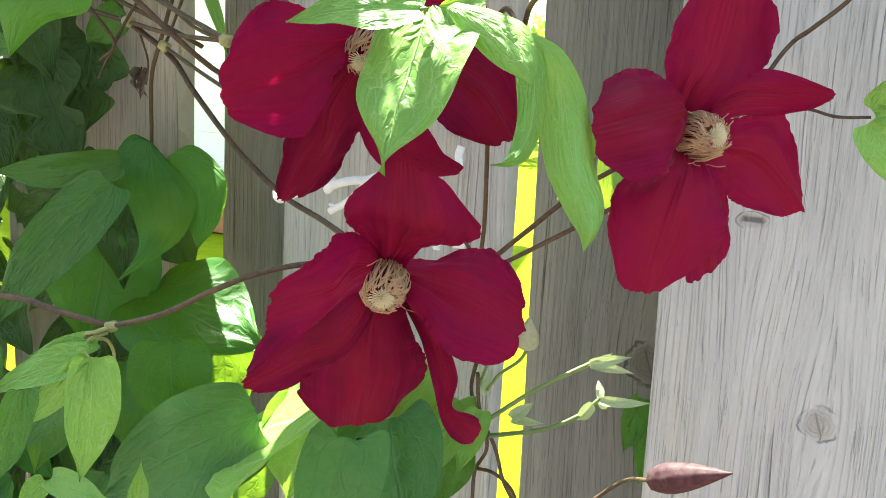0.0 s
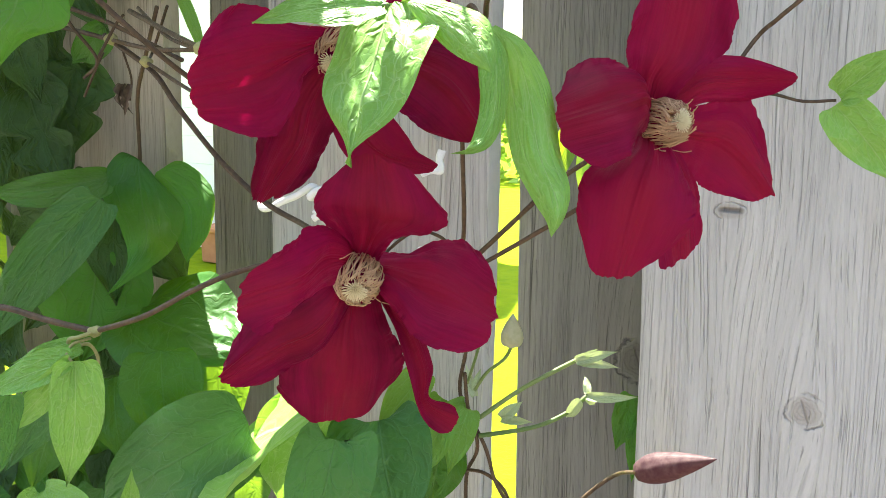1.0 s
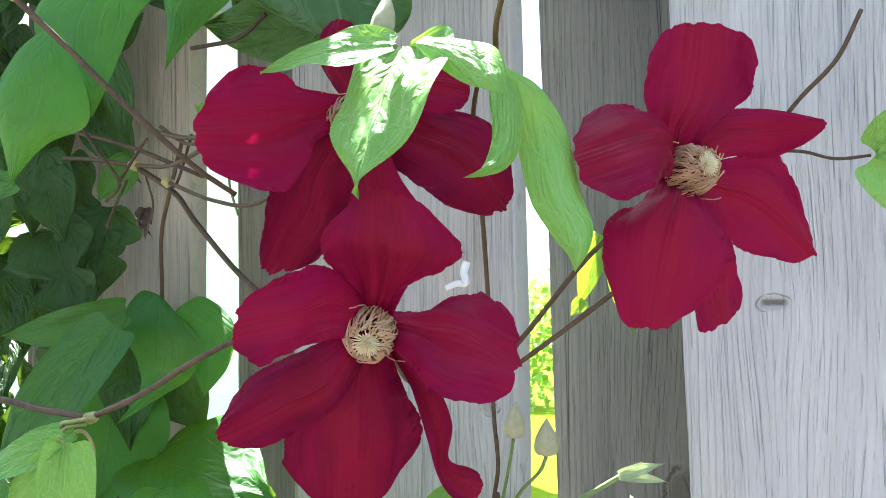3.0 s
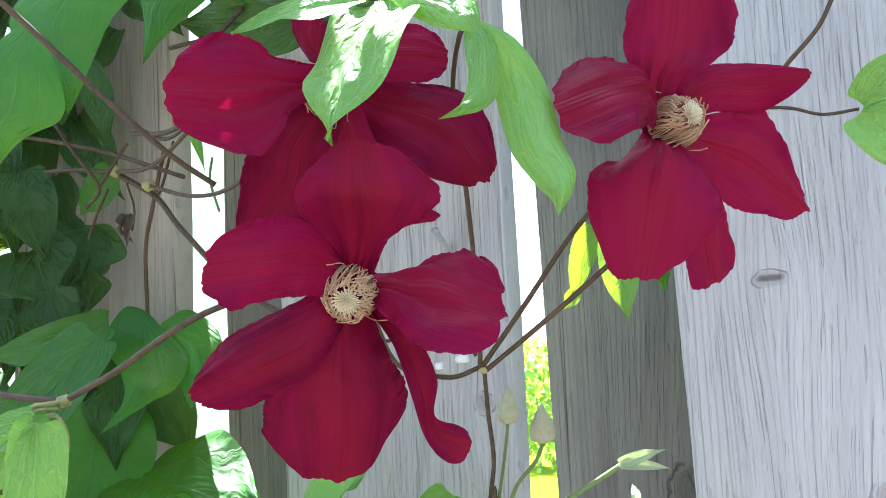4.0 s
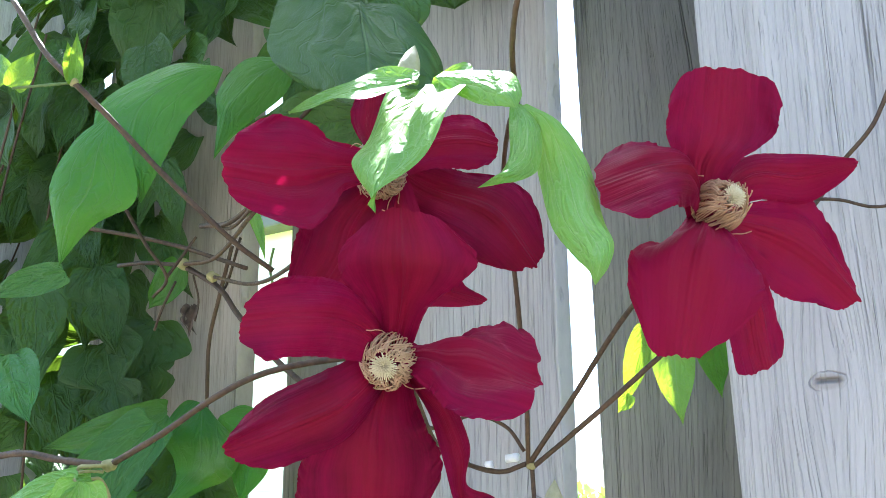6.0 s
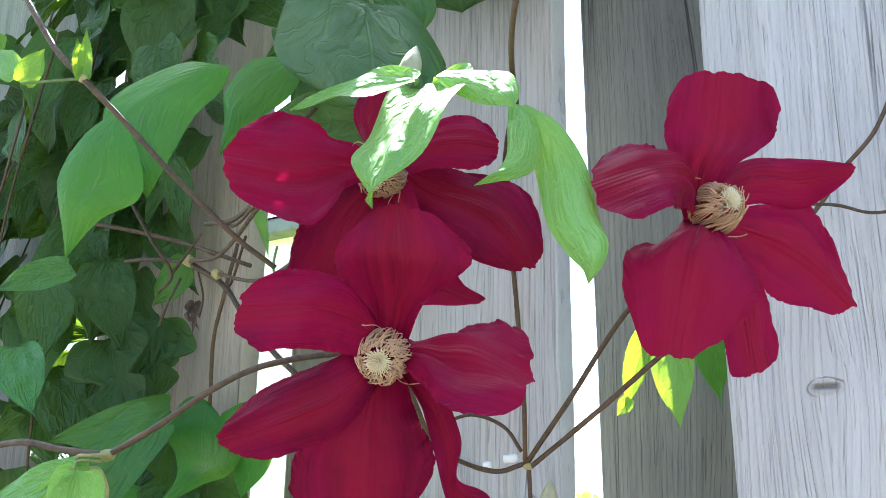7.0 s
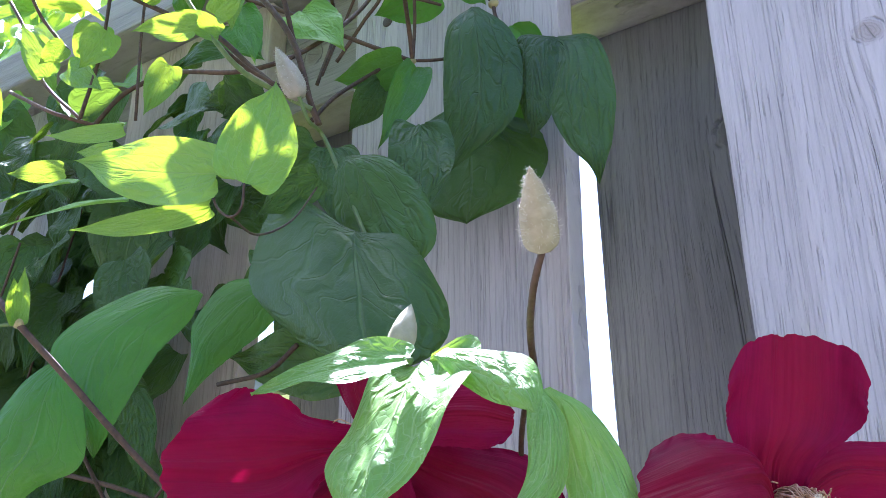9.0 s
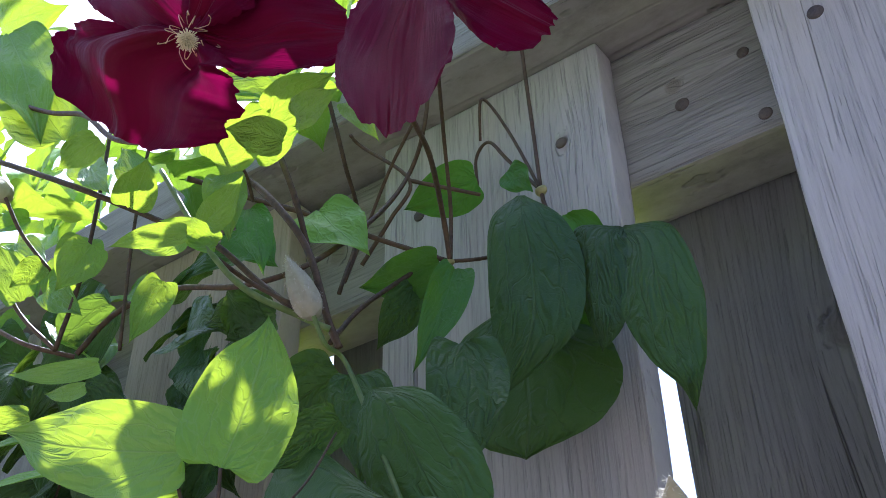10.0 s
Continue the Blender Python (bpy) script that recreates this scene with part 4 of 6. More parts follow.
sepal(vine, (0.0718, -0.1660, 1.3911), (((0.0728, -0.1630, 1.3815), (0.0810, -0.1560, 1.3862)), ((0.0744, -0.1600, 1.3656), (0.0877, -0.1500, 1.3720)), ((0.0811, -0.1660, 1.3478), (0.0950, -0.1570, 1.3502)), ((0.0916, -0.1720, 1.3346), (0.1020, -0.1660, 1.3388)), ((0.0971, -0.1750, 1.3293), (0.1027, -0.1720, 1.3305)), ((0.0997, -0.1762, 1.3239),) * 3), seed=34, rise=0.004, corner=0.0, ruffle=0.4, relief=0.6, claw=0.004, material=LEAF_SOFT, name="leaf")
sepal(vine, (-0.1325, -0.1080, 1.4814), (((-0.1546, -0.1220, 1.4832), (-0.1320, -0.1130, 1.4655)), ((-0.1704, -0.1500, 1.4562), (-0.1326, -0.1280, 1.4464)), ((-0.1612, -0.1550, 1.4287), (-0.1316, -0.1420, 1.4188)), ((-0.1471, -0.1520, 1.4137), (-0.1350, -0.1460, 1.4065)), ((-0.1399, -0.1460, 1.3998),) * 3), seed=77, rise=0.004, corner=0.0, ruffle=0.5, relief=0.9, claw=0.004, material=LEAF, name="leaf")
sepal(vine, (-0.1418, -0.1650, 1.4376), (((-0.1571, -0.1720, 1.4266), (-0.1267, -0.1640, 1.4147)), ((-0.1669, -0.1760, 1.4072), (-0.1231, -0.1630, 1.3934)), ((-0.1670, -0.1720, 1.3900), (-0.1465, -0.1660, 1.3855)), ((-0.1692, -0.1655, 1.3704),) * 3), seed=78, rise=0.003, corner=0.0, ruffle=0.5, relief=0.9, claw=0.004, material=LEAF, name="leaf")
sepal(vine, (-0.1013, -0.0880, 1.4853), (((-0.1273, -0.0950, 1.4902), (-0.1014, -0.0920, 1.4659)), ((-0.1256, -0.1150, 1.4646), (-0.1071, -0.1100, 1.4457)), ((-0.1192, -0.1210, 1.4453), (-0.1100, -0.1190, 1.4353)), ((-0.1174, -0.1237, 1.4237),) * 3), seed=80, rise=0.003, corner=0.0, ruffle=0.5, relief=0.9, claw=0.004, material=LEAF, name="leaf")
sepal(vine, (-0.0254, -0.1300, 1.4764), (((-0.0721, -0.1220, 1.5080), (-0.0206, -0.1350, 1.4659), (-0.0118, -0.1150, 1.4747)), ((-0.0816, -0.1280, 1.4708), (-0.0087, -0.1450, 1.4382), (0.0090, -0.1180, 1.4430)), ((-0.0451, -0.1380, 1.4358), (-0.0038, -0.1480, 1.4203), (0.0126, -0.1300, 1.4213)), ((-0.0010, -0.1480, 1.4106),) * 3), seed=93, rise=0.003, corner=0.0, ruffle=0.5, relief=0.9, claw=0.004, material=LEAF_SHADE, name="leaf")
sepal(vine, (-0.0492, -0.1100, 1.5246), (((-0.0535, -0.1120, 1.5110), (-0.0281, -0.1060, 1.5194)), ((-0.0487, -0.1120, 1.4913), (-0.0106, -0.1040, 1.4970)), ((-0.0333, -0.1120, 1.4750), (-0.0056, -0.1050, 1.4769)), ((-0.0161, -0.1080, 1.4641),) * 3), seed=94, rise=0.003, corner=0.0, ruffle=0.5, relief=0.9, claw=0.004, material=LEAF_SHADE, name="leaf")
sepal(vine, (-0.0272, -0.0400, 1.6383), (((-0.0385, -0.0480, 1.6247), (-0.0075, -0.0400, 1.6176)), ((-0.0384, -0.0520, 1.5886), (0.0008, -0.0420, 1.5900)), ((-0.0356, -0.0540, 1.5596), (-0.0039, -0.0460, 1.5593)), ((-0.0336, -0.0540, 1.5377),) * 3), seed=95, rise=0.004, corner=0.0, ruffle=0.5, relief=0.9, claw=0.004, material=LEAF_SHADE, name="leaf")
sepal(vine, (0.0145, -0.0320, 1.6075), (((-0.0053, -0.0340, 1.6143), (0.0176, -0.0360, 1.5945)), ((-0.0061, -0.0370, 1.5932), (0.0167, -0.0400, 1.5690)), ((-0.0025, -0.0390, 1.5701), (0.0132, -0.0410, 1.5570)), ((0.0032, -0.0400, 1.5511),) * 3), seed=96, rise=0.003, corner=0.0, ruffle=0.5, relief=0.9, claw=0.004, material=LEAF_SHADE, name="leaf")
sepal(vine, (0.0139, -0.0320, 1.6071), (((0.0160, -0.0370, 1.5881), (0.0343, -0.0300, 1.6008)), ((0.0140, -0.0420, 1.5643), (0.0435, -0.0340, 1.5687)), ((0.0221, -0.0430, 1.5412), (0.0417, -0.0360, 1.5418)), ((0.0319, -0.0420, 1.5273), (0.0390, -0.0400, 1.5266)), ((0.0346, -0.0380, 1.5183),) * 3), seed=176, rise=0.003, corner=0.0, ruffle=0.5, relief=0.9, claw=0.004, material=LEAF_SHADE, name="leaf")
sepal(vine, (-0.0504, -0.0160, 1.6025), (((-0.0769, -0.0200, 1.5899), (-0.0095, -0.0200, 1.5746)), ((-0.0798, -0.0220, 1.5650), (0.0016, -0.0220, 1.5522)), ((-0.0660, -0.0240, 1.5384), (-0.0097, -0.0240, 1.5323)), ((-0.0422, -0.0260, 1.5249),) * 3), seed=98, rise=0.005, corner=0.0, ruffle=0.5, relief=0.9, claw=0.004, material=LEAF_SHADE, name="leaf")
sepal(vine, (-0.1990, -0.0340, 1.3109), (((-0.2212, -0.0360, 1.3237), (-0.1939, -0.0360, 1.3093)), ((-0.2250, -0.0500, 1.3041), (-0.1721, -0.0400, 1.2943)), ((-0.1865, -0.0750, 1.2876), (-0.1613, -0.0600, 1.2777)), ((-0.1658, -0.0920, 1.2731), (-0.1550, -0.0850, 1.2710)), ((-0.1700, -0.1037, 1.2569),) * 3), seed=36, rise=0.004, corner=0.0, ruffle=0.5, relief=0.9, claw=0.004, material=LEAF, name="leaf")
sepal(vine, (-0.1973, -0.0340, 1.3120), (((-0.1958, -0.0340, 1.2957), (-0.1855, -0.0240, 1.3196)), ((-0.1760, -0.0450, 1.2831), (-0.1638, -0.0240, 1.3047)), ((-0.1666, -0.0500, 1.2738), (-0.1582, -0.0340, 1.2822)), ((-0.1619, -0.0500, 1.2658),) * 3), seed=37, rise=0.003, corner=0.0, ruffle=0.5, relief=0.9, claw=0.004, material=LEAF, name="leaf")

# ---- leaves low on the fence ----
leaf((-0.1844, -0.0900, 1.3049), (-0.2563, -0.1100, 1.2168), 0.0365, (0.4696, -0.8627, -0.1877), seed=38, droop=0.2, material=LEAF_BLUE)
leaf((-0.1988, -0.0700, 1.3135), (-0.3001, -0.0750, 1.2970), 0.0240, (0.0961, -0.9483, -0.3026), seed=39)
leaf((-0.2766, -0.0620, 1.4060), (-0.2604, -0.0570, 1.3514), 0.0386, (0.7104, -0.6880, 0.1485), seed=40, lobe=0.4, material=LEAF_SHADE)
leaf((-0.2631, -0.0300, 1.3759), (-0.2699, -0.0300, 1.3148), 0.0510, (0.7074, -0.7025, -0.0780), seed=41, lobe=1.4, droop=0.1, material=LEAF_SHADE)
leaf((-0.1957, -0.0700, 1.3945), (-0.2325, -0.0600, 1.3744), 0.0214, (0.0713, -0.8343, -0.5467), seed=42)
leaf((-0.2286, -0.0500, 1.2705), (-0.2387, -0.0600, 1.1952), 0.0767, (0.6770, -0.7359, 0.0066), seed=43)
leaf((-0.2093, -0.0380, 1.2300), (-0.1201, -0.0420, 1.2145), 0.0879, (0.0430, -0.8798, 1.5734), seed=44)
leaf((-0.1517, -0.0850, 1.2248), (-0.1439, -0.0900, 1.1723), 0.0496, (0.6569, -0.7352, 0.1673), seed=45, droop=0.2)
leaf((-0.0834, -0.1000, 1.2020), (-0.1764, -0.1150, 1.1384), 0.0623, (0.1103, -0.9912, 0.0725), seed=46, droop=0.2, fold=0.18, material=LEAF_BLUE)
leaf((-0.0307, -0.1050, 1.2278), (-0.1357, -0.0600, 1.1482), 0.1155, (-0.2434, -0.9461, 1.5862), seed=47, material=LEAF_SOFT)
leaf((-0.1677, -0.0200, 1.2085), (-0.1605, -0.0250, 1.1469), 0.0442, (0.6201, -0.7727, 0.1359), seed=48)
leaf((-0.0761, -0.0500, 1.1981), (-0.0898, -0.0650, 1.1385), 0.0577, (0.4582, -0.8812, 0.1161), seed=49, material=LEAF_SOFT)
leaf((-0.1448, -0.0300, 1.1452), (-0.1492, -0.0400, 1.0973), 0.0471, (0.5513, -0.8253, 0.1223), seed=50)
leaf((-0.0242, -0.1120, 1.2083), (-0.0387, -0.1200, 1.1485), 0.0456, (0.4123, -0.9108, 0.0216), seed=51, cordate=0.25, material=LEAF_BLUE)
leaf((-0.0200, -0.0800, 1.2079), (0.0029, -0.0950, 1.1560), 0.0579, (0.4209, -0.8051, 0.4179), seed=52, cordate=0.2, material=LEAF_BLUE)
leaf((-0.0662, -0.2250, 1.2701), (-0.1013, -0.2400, 1.2528), 0.0153, (0.1149, -0.8547, 0.5062), seed=53, material=LEAF_SOFT)
leaf((-0.0654, -0.2250, 1.2703), (-0.0980, -0.2350, 1.2364), 0.0124, (0.4749, -0.8559, -0.2045), seed=54, material=LEAF_SOFT)
leaf((-0.0640, -0.2250, 1.2705), (-0.0721, -0.2250, 1.2192), 0.0223, (0.6752, -0.7298, -0.1070), seed=55, droop=0.18, material=LEAF_SOFT)
leaf((-0.0823, -0.2400, 1.2589), (-0.0993, -0.2400, 1.2154), 0.0175, (0.8834, -0.3173, -0.3449), seed=56, material=LEAF_BLUE)
leaf((-0.1386, -0.1600, 1.2359), (-0.1734, -0.1700, 1.1842), 0.0262, (0.4629, -0.8750, -0.1421), seed=57, material=LEAF_BLUE)
leaf((-0.1479, -0.1700, 1.1806), (-0.1000, -0.1800, 1.1850), 0.0152, (-0.2152, -0.7702, 0.6005), seed=58, material=LEAF_YOUNG)
leaf((-0.1516, -0.1700, 1.1783), (-0.1592, -0.1800, 1.1663), 0.0131, (0.5932, -0.7613, 0.2618), seed=59, material=LEAF_SOFT)
leaf((-0.1069, -0.1600, 1.1718), (-0.0977, -0.1650, 1.1992), 0.0106, (0.5642, -0.7584, -0.3263), seed=60, fold=0.5, material=LEAF_SOFT)
leaf((-0.2099, -0.1000, 1.2050), (-0.2278, -0.1100, 1.1380), 0.0406, (0.6447, -0.7622, -0.0581), seed=61)
leaf((-0.2002, -0.0700, 1.1984), (-0.1759, -0.0900, 1.1565), 0.0380, (0.5421, -0.5914, 0.5970), seed=62)
leaf((-0.0100, -0.0500, 1.2256), (-0.0330, -0.0600, 1.1897), 0.0214, (0.2665, -0.9590, 0.0967), seed=63, material=LEAF_YOUNG)
leaf((0.0105, -0.0450, 1.2104), (-0.0206, -0.0600, 1.1913), 0.0142, (0.2613, -0.9186, 0.2964), seed=64, material=LEAF_YOUNG)
leaf((-0.0060, -0.0400, 1.2098), (-0.0177, -0.0500, 1.1906), 0.0145, (0.3366, -0.9037, 0.2647), seed=65, material=LEAF_YOUNG)
leaf((0.0055, -0.0600, 1.2039), (-0.0093, -0.0750, 1.1757), 0.0194, (0.3393, -0.8925, 0.2971), seed=66, material=LEAF_YOUNG)
leaf((0.0143, -0.0500, 1.2099), (0.0102, -0.0650, 1.1796), 0.0167, (0.3620, -0.8535, 0.3748), seed=67, material=LEAF_YOUNG)
leaf((-0.0046, -0.0400, 1.1854), (-0.0075, -0.0500, 1.1509), 0.0350, (0.3713, -0.8995, 0.2301), seed=68)
leaf((0.0747, 0.0330, 1.2022), (0.0672, 0.0300, 1.1693), 0.0186, (0.1552, -0.9864, 0.0546), seed=69)
leaf((0.0796, 0.0330, 1.1903), (0.0771, 0.0300, 1.1526), 0.0155, (0.1919, -0.9792, 0.0652), seed=70)
leaf((0.1734, -0.0600, 1.3693), (0.1950, -0.0620, 1.3887), 0.0172, (-0.0264, -0.9970, -0.0731), seed=71, fold=0.25, material=LEAF_SOFT)
leaf((0.1727, -0.0600, 1.3653), (0.1980, -0.0620, 1.3354), 0.0229, (0.0338, -0.9949, 0.0951), seed=72, fold=0.25, material=LEAF_SOFT)
leaf((0.0388, 0.0200, 1.3472), (0.0257, 0.0200, 1.3091), 0.0149, (0.3371, -0.9343, -0.1158), seed=73, fold=0.3, material=LEAF_YOUNG)
leaf((0.0569, 0.0080, 1.3412), (0.0611, 0.0000, 1.2970), 0.0225, (0.3412, -0.9186, 0.1993), seed=74, fold=0.2, material=LEAF_YOUNG)
leaf((0.0690, 0.0200, 1.3462), (0.0753, 0.0150, 1.3097), 0.0182, (0.2770, -0.9443, 0.1775), seed=75)
leaf((0.0285, 0.0200, 1.3149), (0.0213, 0.0200, 1.3065), 0.0090, (0.1150, -0.9885, -0.0986), seed=76, material=LEAF_YOUNG)

# ---- leaves beside and above ----
leaf((-0.0542, -0.0900, 1.4419), (-0.1193, -0.1000, 1.4501), 0.0362, (0.0903, -0.9136, -0.3965), seed=81, material=LEAF_SHADE)
leaf((-0.1936, -0.0900, 1.4473), (-0.1652, -0.1000, 1.3962), 0.0196, (0.5617, -0.6952, 0.4485), seed=82, material=LEAF_SHADE)
leaf((-0.1191, -0.1000, 1.4109), (-0.0943, -0.1100, 1.3731), 0.0070, (0.4291, -0.7632, 0.4831), seed=83, material=LEAF_YOUNG)
leaf((-0.1008, -0.1050, 1.4956), (-0.0903, -0.1120, 1.4765), 0.0120, (0.6, -0.7, 0.3), seed=84, material=LEAF_SHADE)
leaf((-0.2000, -0.1400, 1.3764), (-0.2495, -0.1500, 1.3673), 0.0171, (0.2556, -0.8545, -0.4522), seed=85, material=LEAF_BLUE)
leaf((-0.2847, -0.1000, 1.3891), (-0.2628, -0.1100, 1.3334), 0.0360, (0.7527, -0.5299, 0.3906), seed=86, material=LEAF_SHADE)
leaf((-0.2547, -0.1300, 1.3418), (-0.2161, -0.1400, 1.3034), 0.0313, (0.4712, -0.6138, 0.6335), seed=87, material=LEAF_BLUE)
leaf((-0.2599, -0.0300, 1.3713), (-0.2824, -0.0350, 1.3047), 0.0420, (0.7544, -0.6228, -0.2074), seed=88, lobe=1.4, material=LEAF_SHADE)
leaf((-0.0714, -0.2150, 1.2728), (-0.0918, -0.2300, 1.2666), 0.0104, (0.4784, -0.7997, 0.3629), seed=92, material=LEAF_SOFT)
leaf((-0.0181, -0.0220, 1.6335), (-0.0196, -0.0220, 1.5556), 0.0504, (0.4918, -0.8706, -0.0096), seed=97, cordate=0.05)
leaf((-0.0563, -0.0500, 1.6070), (-0.0591, -0.0750, 1.5487), 0.0204, (0.7764, -0.5917, 0.2170), seed=99, fold=0.4)
leaf((-0.0646, -0.0500, 1.6134), (-0.1023, -0.0600, 1.6100), 0.0247, (0.2564, -0.7753, -0.5773), seed=100)
leaf((-0.0634, -0.0200, 1.6774), (-0.1016, -0.0300, 1.6702), 0.0303, (0.3066, -0.7109, -0.6329), seed=101)
leaf((-0.0393, -0.0300, 1.6640), (-0.0269, -0.0300, 1.6462), 0.0169, (0.0021, -1.0000, 0.0015), seed=102)
leaf((-0.0784, -0.0500, 1.6059), (-0.0909, -0.0600, 1.5749), 0.0216, (0.7822, -0.6116, -0.1191), seed=103, material=LEAF_SHADE)
leaf((-0.1109, -0.1000, 1.5824), (-0.1568, -0.1000, 1.5924), 0.0238, (-0.1062, -0.8668, -0.4872), seed=104, material=LEAF_SHADE)
leaf((-0.0536, -0.1200, 1.5116), (-0.0780, -0.1300, 1.4965), 0.0191, (0.5609, -0.7006, -0.4411), seed=105, material=LEAF_SHADE)
leaf((-0.0748, -0.0900, 1.5464), (-0.0620, -0.1000, 1.4969), 0.0276, (0.5869, -0.7510, 0.3028), seed=106, material=LEAF_SHADE)
leaf((-0.0314, -0.0800, 1.5498), (-0.0215, -0.1000, 1.4870), 0.0329, (0.5868, -0.7400, 0.3286), seed=107, material=LEAF_SHADE)
leaf((-0.0078, -0.2150, 1.4576), (-0.0659, -0.2250, 1.4750), 0.0240, (0.0895, -0.9628, -0.2548), seed=111, droop=0.1, material=LEAF_YOUNG)
leaf((-0.0211, -0.2050, 1.4544), (-0.0797, -0.2150, 1.4571), 0.0096, (0.0902, -0.7161, -0.6921), seed=112, material=LEAF_YOUNG)
leaf((0.0015, -0.2130, 1.4524), (0.0048, -0.2070, 1.4898), 0.0260, (0.7827, -0.6216, 0.0314), seed=113, droop=0.1, cordate=0.12, material=LEAF_YOUNG)
stem([(-0.0112, -0.2140, 1.4538), (-0.0088, -0.2130, 1.4473), (-0.0039, -0.2120, 1.4434), (0.0003, -0.2120, 1.4455), (0.0015, -0.2130, 1.4524)], 0.00051, 0.00051)
stem([(-0.0039, -0.2120, 1.4434), (-0.0147, -0.1900, 1.4489), (-0.0384, -0.1500, 1.4764), (-0.0549, -0.1200, 1.5073)], 0.00050, 0.00050)
leaf((-0.0822, -0.1900, 1.4797), (-0.1487, -0.2000, 1.4819), 0.0115, (0.1173, -0.8811, 1.1419), seed=114, material=LEAF_SOFT)
leaf((-0.1260, -0.1850, 1.5016), (-0.1719, -0.1900, 1.5030), 0.0105, (0.0770, -0.8501, 1.0790), seed=115, material=LEAF_SOFT)
leaf((-0.1338, -0.1600, 1.5415), (-0.1775, -0.1700, 1.5475), 0.0093, (0.1369, -0.8738, -0.4666), seed=116, material=LEAF_YOUNG)
leaf((-0.1725, -0.1600, 1.5326), (-0.2022, -0.1700, 1.5349), 0.0119, (0.2548, -0.8611, -0.4399), seed=117, material=LEAF_YOUNG)
leaf((-0.1395, -0.1600, 1.5344), (-0.1666, -0.1600, 1.5400), 0.0070, (-0.0913, -0.8918, -0.4432), seed=118, material=LEAF_YOUNG)
leaf((-0.0815, -0.1700, 1.5705), (-0.1114, -0.1800, 1.5717), 0.0098, (0.2325, -0.7682, -0.5965), seed=119, material=LEAF_YOUNG)
leaf((-0.0721, -0.1700, 1.5705), (-0.0438, -0.1800, 1.5702), 0.0124, (-0.1635, -0.4373, -0.8843), seed=120, material=LEAF_YOUNG)
leaf((-0.0111, -0.1900, 1.5691), (0.0154, -0.2000, 1.5583), 0.0107, (-0.4861, -0.5572, -0.6732), seed=121, material=LEAF_YOUNG)
leaf((0.0087, -0.1900, 1.5638), (0.0300, -0.2000, 1.5322), 0.0085, (0.0324, -0.9464, 0.3215), seed=122, material=LEAF_YOUNG)
leaf((-0.0263, -0.1800, 1.5756), (-0.0431, -0.1900, 1.5824), 0.0139, (0.2682, -0.8081, -0.5245), seed=123, material=LEAF_YOUNG)
leaf((-0.1599, -0.1800, 1.6459), (-0.2080, -0.1900, 1.7162), 0.0375, (0.4119, -0.8982, 0.1538), seed=124, material=LEAF_YOUNG)
leaf((-0.1334, -0.1800, 1.6329), (-0.1603, -0.1800, 1.6304), 0.0148, (0.0793, -0.5413, -0.8371), seed=125, material=LEAF_YOUNG)
leaf((-0.1730, -0.1500, 1.6153), (-0.1762, -0.1600, 1.5889), 0.0206, (0.9488, -0.3160, 0.0042), seed=126, material=LEAF_YOUNG)
leaf((-0.1506, -0.1500, 1.6246), (-0.1283, -0.1600, 1.6337), 0.0203, (0.2359, -0.3061, -0.9223), seed=127, material=LEAF_YOUNG)
leaf((-0.2004, -0.1600, 1.5933), (-0.2168, -0.1700, 1.6259), 0.0185, (0.6304, -0.7721, 0.0802), seed=128, material=LEAF_YOUNG)
leaf((-0.1913, -0.1600, 1.6082), (-0.1939, -0.1700, 1.5923), 0.0129, (0.9836, -0.1730, -0.0510), seed=129, material=LEAF_YOUNG)
leaf((-0.1714, -0.1600, 1.6508), (-0.1347, -0.1700, 1.6125), 0.0153, (0.1339, -0.9197, 0.3690), seed=130, material=LEAF_YOUNG)
leaf((-0.1467, -0.1300, 1.5966), (-0.1484, -0.1400, 1.5637), 0.0176, (0.8972, -0.4332, 0.0855), seed=131, material=LEAF_YOUNG)
leaf((-0.1349, -0.1000, 1.6457), (-0.1090, -0.1100, 1.5949), 0.0187, (0.4588, -0.7978, 0.3911), seed=132)
leaf((-0.2014, -0.1500, 1.6044), (-0.1695, -0.1500, 1.5796), 0.0167, (0.0454, -0.9973, 0.0581), seed=133, material=LEAF_YOUNG)
leaf((-0.0898, -0.1500, 1.5801), (-0.1138, -0.1600, 1.5960), 0.0125, (0.1755, -0.9307, -0.3210), seed=134, material=LEAF_YOUNG)
leaf((-0.0682, -0.1500, 1.6300), (-0.0361, -0.1500, 1.6333), 0.0200, (0.0860, -0.5638, -0.8214), seed=135, material=LEAF_YOUNG)
leaf((-0.1002, -0.1500, 1.6241), (-0.0689, -0.1500, 1.6361), 0.0219, (0.3088, -0.5047, -0.8062), seed=136, material=LEAF_YOUNG)
leaf((-0.0874, -0.1400, 1.6269), (-0.0614, -0.1400, 1.6275), 0.0153, (0.0185, -0.6112, -0.7913), seed=137, material=LEAF_YOUNG)
leaf((-0.2221, -0.1900, 1.7407), (-0.1602, -0.1900, 1.6391), 0.0405, (0.5603, -0.7545, 0.3416), seed=138, material=LEAF_YOUNG)
leaf((-0.2602, -0.1800, 1.7780), (-0.1907, -0.1800, 1.7482), 0.0319, (-0.3138, -0.6067, -0.7304), seed=139, material=LEAF_YOUNG)
leaf((-0.0750, -0.1300, 1.6916), (-0.0535, -0.1300, 1.7159), 0.0269, (0.6566, -0.4818, -0.5803), seed=140, material=LEAF_YOUNG)
leaf((-0.1015, -0.1200, 1.7205), (-0.0944, -0.1200, 1.7629), 0.0351, (0.8032, -0.5803, -0.1346), seed=141, material=LEAF_YOUNG)
